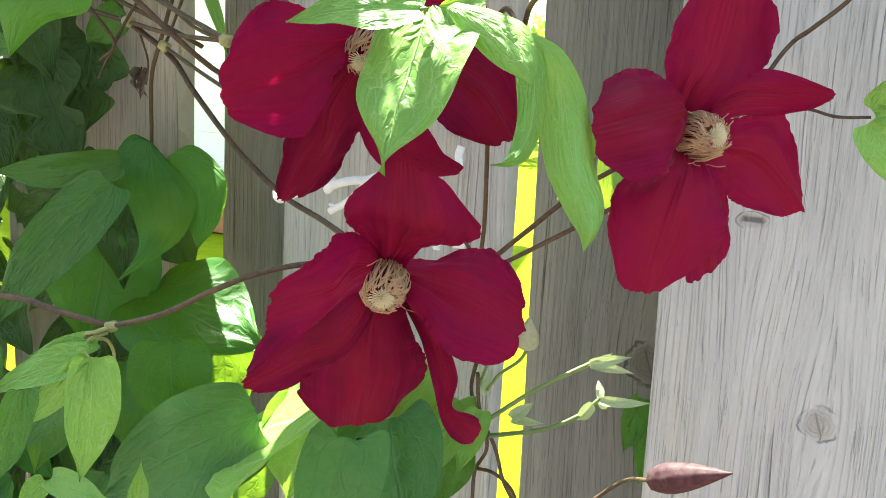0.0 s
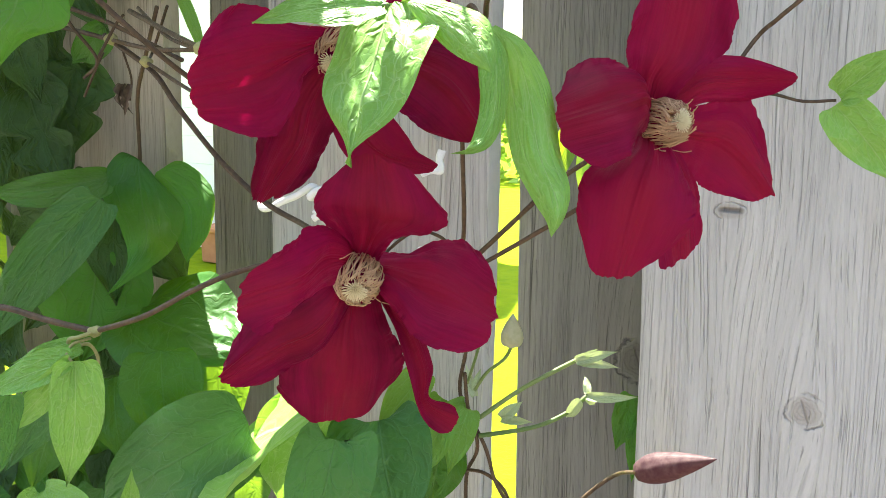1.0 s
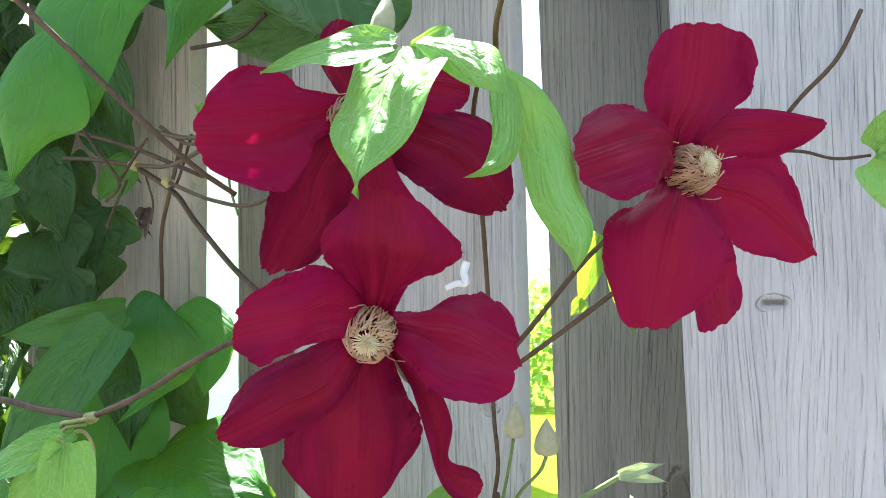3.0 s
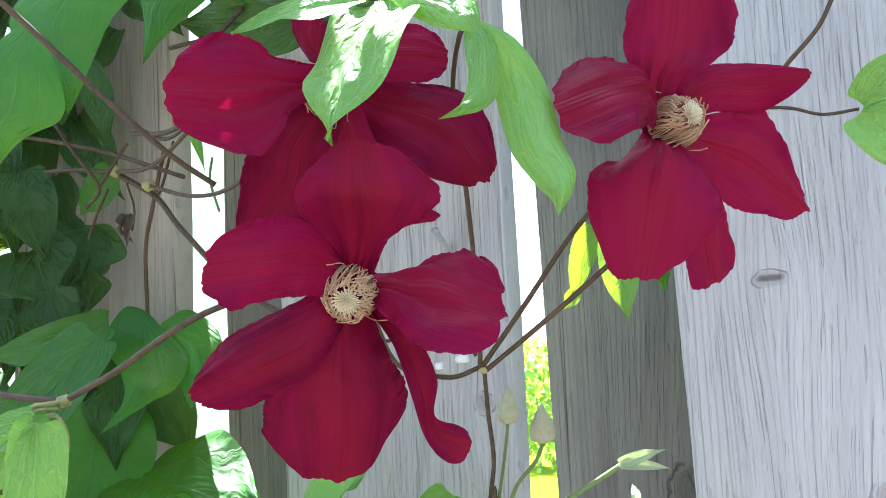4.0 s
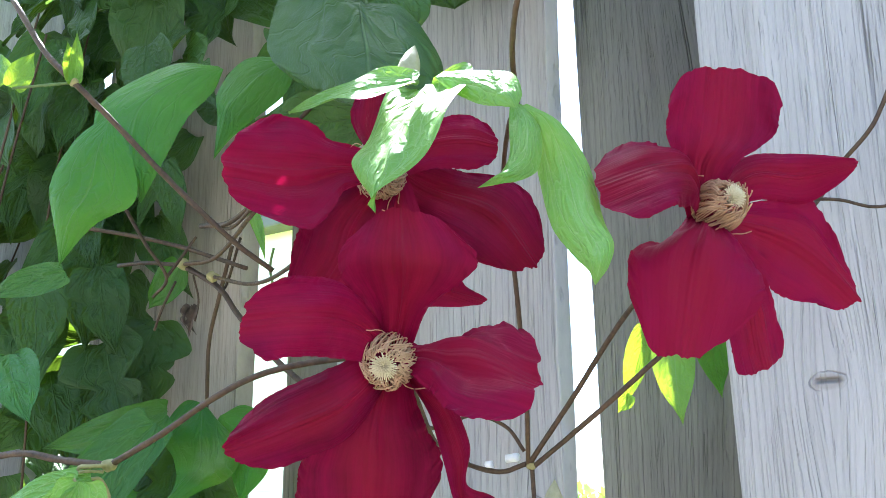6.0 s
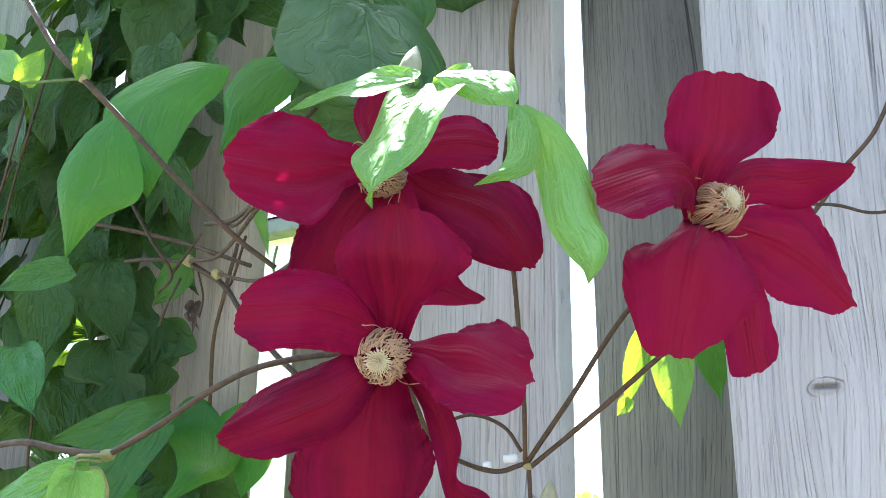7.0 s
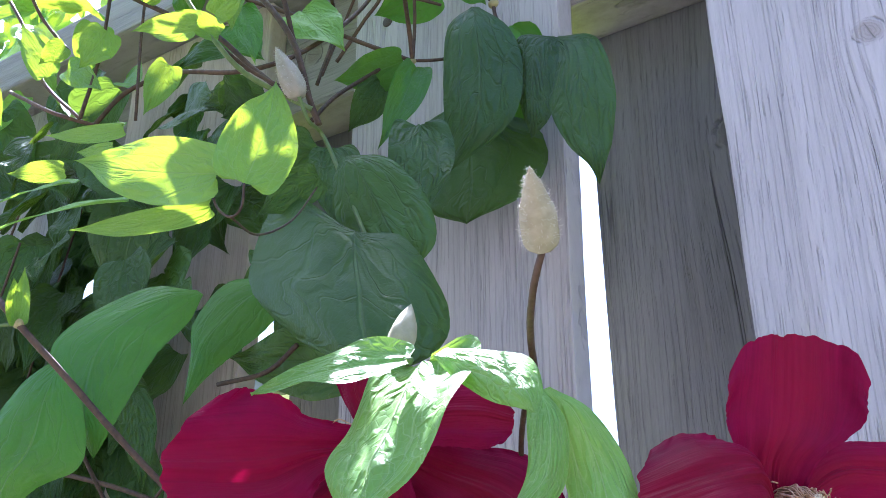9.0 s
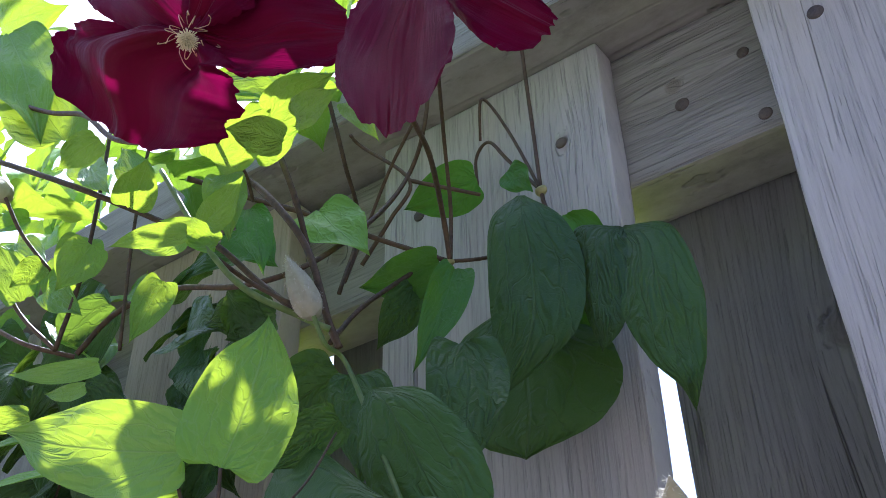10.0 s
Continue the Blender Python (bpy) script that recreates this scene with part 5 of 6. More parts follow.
leaf((-0.1411, -0.1500, 1.6312), (-0.1668, -0.1500, 1.6660), 0.0171, (0.3258, -0.9143, 0.2407), seed=142, material=LEAF_YOUNG)
leaf((-0.0950, -0.1600, 1.5799), (-0.1311, -0.1600, 1.5917), 0.0125, (-0.1706, -0.8335, -0.5256), seed=143, material=LEAF_YOUNG)
leaf((-0.0775, -0.1600, 1.5996), (-0.0713, -0.1600, 1.5685), 0.0178, (0.6974, -0.7029, 0.1397), seed=144, material=LEAF_YOUNG)
leaf((-0.1966, -0.1400, 1.6742), (-0.2365, -0.1400, 1.7015), 0.0251, (-0.1385, -0.9694, -0.2028), seed=145, material=LEAF_YOUNG)
leaf((-0.1979, -0.1400, 1.6355), (-0.2024, -0.1400, 1.6043), 0.0227, (0.8789, -0.4596, -0.1279), seed=146, material=LEAF_YOUNG)
leaf((-0.2594, -0.1400, 1.6588), (-0.2265, -0.1400, 1.6134), 0.0242, (0.5202, -0.7661, 0.3775), seed=147, material=LEAF_YOUNG)
leaf((-0.1739, -0.0700, 1.6704), (-0.1459, -0.0700, 1.6348), 0.0305, (0.2053, -0.9652, 0.1621), seed=148)
leaf((-0.1166, -0.1000, 1.5825), (-0.1397, -0.1000, 1.5800), 0.0399, (0.0754, -0.7129, -0.6972), seed=149, material=LEAF_SHADE)
leaf((-0.0833, -0.0900, 1.5500), (-0.1104, -0.1000, 1.5310), 0.0322, (0.5798, -0.6601, -0.4776), seed=151, material=LEAF_SHADE)
leaf((-0.1320, -0.0400, 1.5251), (-0.1738, -0.0500, 1.4993), 0.0349, (0.4947, -0.6830, -0.5373), seed=152, material=LEAF_SHADE)
leaf((-0.1354, -0.0300, 1.5123), (-0.1442, -0.0400, 1.4609), 0.0319, (0.7604, -0.6494, -0.0045), seed=153, material=LEAF_SHADE)
leaf((-0.3042, -0.0500, 1.4141), (-0.2856, -0.0600, 1.3562), 0.0398, (0.7495, -0.5686, 0.3391), seed=154, material=LEAF_SHADE)
leaf((-0.2974, -0.0300, 1.3551), (-0.2906, -0.0400, 1.2978), 0.0425, (0.7960, -0.5733, 0.1940), seed=155, material=LEAF_SHADE)
leaf((-0.3312, -0.0500, 1.3475), (-0.2941, -0.0600, 1.2897), 0.0420, (0.6211, -0.6009, 0.5032), seed=156, material=LEAF_SHADE)
# six leaves added on the sun's line to shade the upper flower
leaf((-0.1500, -0.1000, 1.7000), (-0.1100, -0.1150, 1.6550), 0.0350, (-0.1018, -0.9674, 1.2320), seed=157, material=LEAF_YOUNG)
leaf((-0.1050, -0.0850, 1.6400), (-0.0700, -0.0900, 1.6000), 0.0350, (0.0034, -0.9919, 1.1270), seed=158, material=LEAF_YOUNG)
leaf((-0.1700, -0.1400, 1.7200), (-0.1300, -0.1500, 1.6800), 0.0350, (-0.2225, -0.9747, 1.0212), seed=159, material=LEAF_YOUNG)
leaf((-0.1900, -0.0850, 1.7570), (-0.1350, -0.0720, 1.7420), 0.0350, (0.0006, -0.7568, 0.3464), seed=160, material=LEAF_YOUNG)
leaf((-0.1650, -0.1100, 1.7350), (-0.1200, -0.0950, 1.7050), 0.0350, (0.0215, -0.9068, 0.5789), seed=161, material=LEAF_YOUNG)
leaf((-0.2000, -0.1000, 1.7400), (-0.1500, -0.1100, 1.7200), 0.0350, (-0.4004, -0.5753, 0.2868), seed=162, material=LEAF_YOUNG)

# ---- stems, joints and buds ----
stem([(-0.1814, -0.0850, 1.3901), (-0.1503, -0.0850, 1.3727), (-0.1318, -0.0880, 1.3554), (-0.1028, -0.0920, 1.3307), (-0.0741, -0.0950, 1.3124), (-0.0486, -0.1000, 1.3043), (-0.0038, -0.1400, 1.3043)], 0.00186, 0.00172)
stem([(-0.2356, -0.0800, 1.3970), (-0.2063, -0.0850, 1.3934), (-0.1777, -0.0850, 1.3880)], 0.00151, 0.00151)
stem([(-0.1767, -0.0860, 1.3880), (-0.1370, -0.1000, 1.3834), (-0.0627, -0.1500, 1.3826)], 0.00143, 0.00128)
stem([(-0.1490, -0.1000, 1.4013), (-0.1097, -0.1200, 1.3916), (-0.0593, -0.1550, 1.3831)], 0.00162, 0.00135)
stem([(-0.1437, -0.1000, 1.4028), (-0.1081, -0.1200, 1.3887), (-0.0593, -0.1550, 1.3822)], 0.00107, 0.00107)
knuckle((-0.0601, -0.1550, 1.3830), 0.00290)
knuckle((-0.1756, -0.0860, 1.3881), 0.00342)
knuckle((-0.1494, -0.0900, 1.3771), 0.00306)
stem([(-0.1494, -0.0900, 1.3771), (-0.1019, -0.1100, 1.3633), (-0.0416, -0.1500, 1.3559), (-0.0055, -0.1580, 1.3737)], 0.00125, 0.00111)
stem([(-0.1768, -0.0500, 1.4063), (-0.1958, -0.0400, 1.3790), (-0.2121, -0.0300, 1.3560), (-0.2217, -0.0200, 1.3185), (-0.2248, -0.0200, 1.2909)], 0.00151, 0.00151)
stem([(-0.1607, -0.0600, 1.4061), (-0.1809, -0.0500, 1.3825), (-0.1512, -0.0880, 1.3762)], 0.00102, 0.00102)
stem([(-0.1875, -0.0800, 1.3815), (-0.1964, -0.0800, 1.3681), (-0.2076, -0.0750, 1.3577)], 0.00088, 0.00088)
stem([(-0.1720, -0.0820, 1.3822), (-0.1670, -0.0820, 1.3684), (-0.1677, -0.0830, 1.3570)], 0.00072, 0.00072)
stem([(-0.1410, -0.2150, 1.2793), (-0.1137, -0.2140, 1.2820), (-0.0931, -0.2110, 1.2789), (-0.0710, -0.2080, 1.2765)], 0.00158, 0.00158)
stem([(-0.0710, -0.2080, 1.2765), (-0.0458, -0.2080, 1.2859), (-0.0260, -0.2040, 1.2971), (-0.0109, -0.1980, 1.3043), (0.0061, -0.1880, 1.3084), (0.0360, -0.1820, 1.3090)], 0.00141, 0.00128)
knuckle((-0.0710, -0.2080, 1.2765), 0.00251)
stem([(-0.0710, -0.2080, 1.2765), (-0.0720, -0.2150, 1.2759), (-0.0740, -0.2180, 1.2754), (-0.0763, -0.2150, 1.2714), (-0.0728, -0.2100, 1.2718), (-0.0736, -0.2050, 1.2658), (-0.0730, -0.2050, 1.2592)], 0.00103, 0.00077, material=NODE)
stem([(-0.0714, -0.2100, 1.2743), (-0.0718, -0.2180, 1.2741), (-0.0690, -0.2240, 1.2723), (-0.0646, -0.2260, 1.2705)], 0.00074, 0.00063, material=NODE)
knuckle((0.0100, -0.0500, 1.2790), 0.00205)
stem([(0.0082, -0.0500, 1.2793), (0.0189, -0.0700, 1.3040), (0.0249, -0.0850, 1.3338), (0.0283, -0.0950, 1.3558), (0.0329, -0.1100, 1.3874), (0.0498, -0.1350, 1.4000), (0.0658, -0.1580, 1.3930), (0.0790, -0.1850, 1.3995), (0.0900, -0.2025, 1.4045), (0.0954, -0.2074, 1.4110)], 0.00133, 0.00110)
stem([(0.0082, -0.0500, 1.2793), (0.0384, -0.0650, 1.3058), (0.0718, -0.0850, 1.3334), (0.1130, -0.1080, 1.3580)], 0.00157, 0.00121)
stem([(0.0093, -0.0500, 1.2776), (0.0460, -0.0550, 1.3008), (0.0805, -0.0600, 1.3238), (0.1123, -0.0500, 1.3493), (0.1309, -0.0063, 1.3898), (0.1429, -0.0158, 1.4004), (0.1573, -0.0170, 1.4142), (0.1673, -0.0150, 1.4342)], 0.00144, 0.00120)
stem([(0.0073, -0.0500, 1.2800), (-0.0006, -0.0600, 1.2765), (-0.0028, -0.0850, 1.2795), (0.0064, -0.1200, 1.2850), (0.0340, -0.1800, 1.3050)], 0.00145, 0.00121)
stem([(0.0065, -0.0500, 1.2853), (0.0004, -0.0550, 1.2959), (-0.0074, -0.0700, 1.3002), (-0.0080, -0.1000, 1.2929), (0.0141, -0.1500, 1.2947)], 0.00109, 0.00097)
stem([(0.0100, -0.0500, 1.2790), (0.0098, -0.0480, 1.2597), (0.0098, -0.0450, 1.2393), (0.0049, -0.0400, 1.2130), (0.0191, -0.0400, 1.1879), (0.0230, -0.0350, 1.1684), (0.0299, -0.0300, 1.1524)], 0.00128, 0.00128)
stem([(0.0116, -0.0500, 1.2284), (0.0115, -0.0450, 1.2091), (0.0151, -0.0400, 1.1870), (0.0049, -0.0300, 1.1666), (0.0046, -0.0300, 1.1455)], 0.00125, 0.00125)
stem([(0.0032, -0.0300, 1.1684), (0.0165, -0.0350, 1.1711), (0.0244, -0.0300, 1.1636), (0.0279, -0.0250, 1.1529)], 0.00119, 0.00119)
stem([(0.0171, -0.0430, 1.2037), (0.0347, -0.0350, 1.2184), (0.0511, -0.0250, 1.2291), (0.0612, -0.0220, 1.2355)], 0.00155, 0.00141, material=STEM_GREEN)
stem([(0.0169, -0.0430, 1.1940), (0.0404, -0.0300, 1.1984), (0.0550, -0.0220, 1.2056), (0.0643, -0.0150, 1.2150)], 0.00156, 0.00142, material=STEM_GREEN)
leaf((0.0608, -0.0250, 1.2354), (0.0801, -0.0200, 1.2415), 0.0064, (0.1565, -0.9475, 0.2790), seed=163, fold=0.5, droop=0.25, material=LEAF_PALE)
leaf((0.0623, -0.0250, 1.2348), (0.0817, -0.0200, 1.2332), 0.0052, (0.2608, -0.9129, 0.3141), seed=164, fold=0.5, droop=0.25, material=LEAF_PALE)
leaf((0.0609, -0.0250, 1.2340), (0.0702, -0.0200, 1.2416), 0.0041, (0.2483, -0.9211, 0.2998), seed=165, fold=0.5, droop=0.25, material=LEAF_PALE)
leaf((0.0672, -0.0250, 1.2183), (0.0919, -0.0200, 1.2202), 0.0058, (0.1604, -0.9272, 0.3385), seed=166, fold=0.5, droop=0.25, material=LEAF_PALE)
leaf((0.0671, -0.0250, 1.2191), (0.0637, -0.0200, 1.2266), 0.0047, (0.1563, -0.7869, 0.5970), seed=167, fold=0.5, droop=0.25, material=LEAF_PALE)
leaf((0.0639, -0.0250, 1.2155), (0.0545, -0.0200, 1.2027), 0.0071, (-0.1784, -0.9536, -0.2425), seed=168, fold=0.5, droop=0.25, material=LEAF_PALE)
leaf((0.0667, -0.0250, 1.2176), (0.0699, -0.0200, 1.2122), 0.0047, (0.7386, -0.6549, -0.1597), seed=169, fold=0.5, droop=0.25, material=LEAF_PALE)
leaf((0.0214, -0.0250, 1.1985), (0.0313, -0.0200, 1.2077), 0.0079, (0.2239, -0.9363, 0.2704), seed=170, fold=0.5, droop=0.25, material=LEAF_PALE)
leaf((0.0215, -0.0250, 1.1979), (0.0373, -0.0200, 1.1973), 0.0055, (0.2920, -0.8813, 0.3716), seed=171, fold=0.5, droop=0.25, material=LEAF_PALE)
leaf((0.0065, -0.0250, 1.2077), (-0.0016, -0.0200, 1.2232), 0.0056, (0.3158, -0.8427, 0.4359), seed=172, fold=0.5, droop=0.25, material=LEAF_PALE)
leaf((0.0056, -0.0250, 1.2106), (0.0072, -0.0200, 1.2219), 0.0043, (0.3591, -0.8701, 0.3375), seed=173, fold=0.5, droop=0.25, material=LEAF_PALE)
bud((0.0392, -0.0580, 1.2475), (0.0397, -0.0580, 1.2641), 0.0106, seed=1)
stem([(0.0392, -0.0580, 1.2475), (0.0345, -0.0550, 1.2402), (0.0235, -0.0500, 1.2303), (0.0152, -0.0450, 1.2188)], 0.00106, 0.00106, material=STEM_GREEN)
bud((0.0308, -0.0730, 1.2568), (0.0322, -0.0730, 1.2723), 0.0090, seed=2)
stem([(0.0308, -0.0730, 1.2568), (0.0221, -0.0600, 1.2414), (0.0110, -0.0450, 1.2217)], 0.00083, 0.00095, material=STEM_GREEN)
bud((0.1041, -0.0650, 1.2013), (0.1416, -0.0850, 1.2219), 0.0131, seed=3, ridges=8, material=BUD_PURPLE, label="dusky purple pointed flower bud lying level on its stalk")
stem([(0.1030, -0.0600, 1.1987), (0.0866, -0.0340, 1.1843), (0.0724, -0.0300, 1.1705), (0.0563, -0.0300, 1.1502), (0.0331, -0.0200, 1.1195)], 0.00127, 0.00127)
stem([(0.1421, -0.0750, 1.3697), (0.1508, -0.0700, 1.3691), (0.1608, -0.0630, 1.3665), (0.1729, -0.0600, 1.3671)], 0.00087, 0.00076)
bud((0.0340, -0.1800, 1.4045), (0.0325, -0.1720, 1.4215), 0.0082, seed=4, material=BUD)
bud((0.0954, -0.2074, 1.4105), (0.1023, -0.2253, 1.4220), 0.0090, seed=5, hairs=300, ridges=8, material=BUD_DOWNY, label="downy cream flower bud upright on a brown stalk")
bud((-0.0668, -0.1220, 1.5544), (-0.0840, -0.1220, 1.5874), 0.0108, seed=6, hairs=260, ridges=6, material=BUD_DOWNY, label="downy grey-green flower bud on a thin stalk")
stem([(-0.0668, -0.1220, 1.5544), (-0.0667, -0.1150, 1.5457), (-0.0692, -0.1000, 1.5434), (-0.0280, -0.1180, 1.4760)], 0.00114, 0.00114, material=STEM_GREEN)
bud((-0.2192, -0.1700, 1.6499), (-0.2377, -0.1700, 1.6722), 0.0100, seed=7)
stem([(-0.2192, -0.1700, 1.6499), (-0.2157, -0.1600, 1.6340), (-0.2026, -0.1500, 1.6144)], 0.00111, 0.00111)
knuckle((-0.0615, -0.0460, 1.6145), 0.00183)
knuckle((-0.0278, -0.0200, 1.6532), 0.00260)
stem([(-0.0615, -0.0460, 1.6145), (-0.0918, -0.0600, 1.6322), (-0.1196, -0.0800, 1.6478), (-0.1313, -0.1000, 1.6492), (-0.1424, -0.1300, 1.6486)], 0.00154, 0.00154)
stem([(-0.2729, -0.1750, 1.7024), (-0.2317, -0.1700, 1.6765), (-0.1781, -0.1600, 1.6423), (-0.1467, -0.1400, 1.6228), (-0.1116, -0.1350, 1.5976), (-0.0961, -0.1250, 1.5799), (-0.0751, -0.1200, 1.5587)], 0.00182, 0.00152)
stem([(-0.0615, -0.0460, 1.6145), (-0.0550, -0.0600, 1.6300), (-0.0312, -0.1000, 1.6244), (-0.0057, -0.1500, 1.6119), (0.0432, -0.2000, 1.5881)], 0.00154, 0.00128)
stem([(-0.0615, -0.0460, 1.6145), (-0.0578, -0.0500, 1.6401), (-0.0459, -0.0700, 1.6598), (-0.0262, -0.1000, 1.6684), (-0.0058, -0.1300, 1.6815)], 0.00128, 0.00103)
stem([(-0.1265, -0.1200, 1.6539), (-0.0976, -0.1200, 1.6215), (-0.0800, -0.1150, 1.5929), (-0.0718, -0.1100, 1.5614), (-0.0696, -0.1050, 1.5495)], 0.00190, 0.00190)
stem([(-0.0853, -0.1300, 1.6348), (-0.0833, -0.1200, 1.6152), (-0.0811, -0.1100, 1.5871)], 0.00175, 0.00150)
stem([(-0.2006, -0.1300, 1.5807), (-0.1851, -0.1250, 1.5976), (-0.1551, -0.1200, 1.6008), (-0.1141, -0.1150, 1.5891), (-0.0909, -0.1000, 1.5988), (-0.0920, -0.0600, 1.6459), (-0.0897, -0.0400, 1.6814), (-0.0723, -0.0500, 1.6965), (-0.0604, -0.0600, 1.7292)], 0.00162, 0.00135)
stem([(-0.1329, -0.1500, 1.6356), (-0.1096, -0.1500, 1.6011), (-0.0912, -0.1500, 1.5754), (-0.0826, -0.1400, 1.5624), (-0.0767, -0.1200, 1.5592), (-0.0700, -0.1100, 1.5554)], 0.00128, 0.00154, material=STEM_GREEN)
stem([(-0.0912, -0.1500, 1.5754), (-0.0904, -0.1300, 1.5726), (-0.0736, -0.1200, 1.5603)], 0.00114, 0.00114)
stem([(-0.1832, -0.1500, 1.5682), (-0.1754, -0.1500, 1.6069), (-0.1778, -0.1500, 1.6702), (-0.1833, -0.1500, 1.7091)], 0.00126, 0.00101)
stem([(-0.1539, -0.1400, 1.5627), (-0.1598, -0.1400, 1.6183), (-0.1611, -0.1400, 1.6614), (-0.1586, -0.1400, 1.6847), (-0.1573, -0.1400, 1.7171)], 0.00099, 0.00099)
stem([(-0.2320, -0.1700, 1.6454), (-0.2189, -0.1650, 1.6229), (-0.2043, -0.1600, 1.5917), (-0.1832, -0.1500, 1.5682)], 0.00112, 0.00112)
stem([(-0.2323, -0.1600, 1.5955), (-0.1983, -0.1550, 1.5741), (-0.1849, -0.1400, 1.5700)], 0.00122, 0.00135)
stem([(-0.2114, -0.1900, 1.6967), (-0.1846, -0.1900, 1.6728), (-0.1573, -0.1900, 1.6527), (-0.1297, -0.1900, 1.6359), (-0.1060, -0.1900, 1.6118), (-0.0804, -0.1900, 1.5958)], 0.00130, 0.00130)
stem([(-0.0702, -0.0470, 1.6187), (-0.0843, -0.0600, 1.6033), (-0.0843, -0.0800, 1.5820), (-0.0791, -0.1000, 1.5573)], 0.00138, 0.00138)
stem([(-0.0624, -0.0460, 1.6152), (-0.0516, -0.0400, 1.6149), (-0.0417, -0.0300, 1.6192)], 0.00109, 0.00109)
stem([(-0.0258, -0.0200, 1.6413), (-0.0278, -0.0200, 1.6532), (-0.0298, -0.0200, 1.6985), (-0.0259, -0.0300, 1.7302), (-0.0211, -0.0400, 1.7507)], 0.00128, 0.00115)
stem([(-0.0278, -0.0200, 1.6532), (-0.0403, -0.0200, 1.6897), (-0.0490, -0.0250, 1.7131), (-0.0523, -0.0300, 1.7151), (-0.0601, -0.0200, 1.7001)], 0.00104, 0.00091)
stem([(-0.0278, -0.0200, 1.6532), (-0.0474, -0.0150, 1.6841), (-0.0583, -0.0150, 1.7017), (-0.0683, -0.0120, 1.6985), (-0.0697, -0.0100, 1.6821)], 0.00117, 0.00104)
stem([(-0.1190, -0.0400, 1.6393), (-0.1016, -0.0400, 1.6584), (-0.0894, -0.0400, 1.6768), (-0.1129, -0.0500, 1.7041), (-0.1117, -0.0600, 1.7043)], 0.00137, 0.00109)
stem([(-0.0894, -0.0400, 1.6768), (-0.0711, -0.0300, 1.6689), (-0.0616, -0.0200, 1.6669)], 0.00139, 0.00111)
stem([(-0.0892, -0.1000, 1.6889), (-0.0955, -0.0800, 1.6651), (-0.1127, -0.0500, 1.6544), (-0.1140, -0.0600, 1.6117)], 0.00129, 0.00129)
stem([(-0.0717, -0.0600, 1.6900), (-0.0937, -0.0500, 1.6798), (-0.1117, -0.0450, 1.6567), (-0.1156, -0.0550, 1.6208)], 0.00107, 0.00107)
stem([(-0.0818, -0.1800, 1.6315), (-0.0912, -0.1600, 1.6270), (-0.1055, -0.1300, 1.6351), (-0.1144, -0.1150, 1.6316)], 0.00104, 0.00104)
stem([(-0.1731, -0.2000, 1.4901), (-0.1493, -0.1970, 1.4586), (-0.1320, -0.1930, 1.4410), (-0.1182, -0.1800, 1.4225), (-0.1017, -0.1600, 1.3972), (-0.0855, -0.1400, 1.3746), (-0.0754, -0.1250, 1.3629)], 0.00183, 0.00144, material=STEM)
knuckle((-0.1320, -0.1930, 1.4410), 0.00205)
leaf((-0.1320, -0.1930, 1.4410), (-0.1295, -0.2000, 1.4571), 0.0090, (0.7746, -0.5265, -0.3505), seed=174, fold=0.5, material=LEAF_YOUNG)
leaf((-0.1320, -0.1930, 1.4410), (-0.1235, -0.2000, 1.4602), 0.0070, (0.7300, -0.4708, -0.4954), seed=175, fold=0.5, material=LEAF_YOUNG)
stem([(-0.1320, -0.1930, 1.4410), (-0.1451, -0.2000, 1.4403), (-0.1582, -0.2050, 1.4405)], 0.00090, 0.00077, material=STEM_GREEN)
leaf((-0.1582, -0.2050, 1.4405), (-0.1522, -0.2000, 1.4581), 0.0125, (0.8929, -0.4091, -0.1881), seed=176, material=LEAF_YOUNG)
leaf((-0.1635, -0.2050, 1.4452), (-0.1953, -0.2000, 1.4703), 0.0155, (0.2000, -0.8809, 0.4289), seed=177, material=LEAF_YOUNG)
stem([(-0.2552, -0.1100, 1.4175), (-0.2176, -0.1000, 1.4092), (-0.1776, -0.0900, 1.3977), (-0.1257, -0.0900, 1.3781)], 0.00143, 0.00143)
stem([(-0.1865, -0.1200, 1.4155), (-0.1778, -0.1100, 1.3940), (-0.1720, -0.1000, 1.3776), (-0.1814, -0.1000, 1.3683)], 0.00116, 0.00102)
stem([(-0.1720, -0.1000, 1.3776), (-0.1686, -0.0900, 1.3948), (-0.1628, -0.0900, 1.4001)], 0.00116, 0.00087)
stem([(-0.1236, -0.1000, 1.4390), (-0.0952, -0.1000, 1.4399), (-0.0783, -0.1000, 1.4491)], 0.00137, 0.00137)
stem([(-0.0953, -0.1000, 1.3566), (-0.1004, -0.1000, 1.3716), (-0.0987, -0.1000, 1.3822)], 0.00079, 0.00079, material=STEM_GREEN)


# ---- dense leaves behind, and loose details ----
FLECKS = [Vector(q) for q in ((0.0340, -0.2425, 1.3120), (-0.0117, -0.2129, 1.3782), (0.0454, -0.1992, 1.3800), (-0.0355, -0.2200, 1.4658), (0.0021, -0.2100, 1.4744))]  # spots that the sun reaches through gaps of the crown


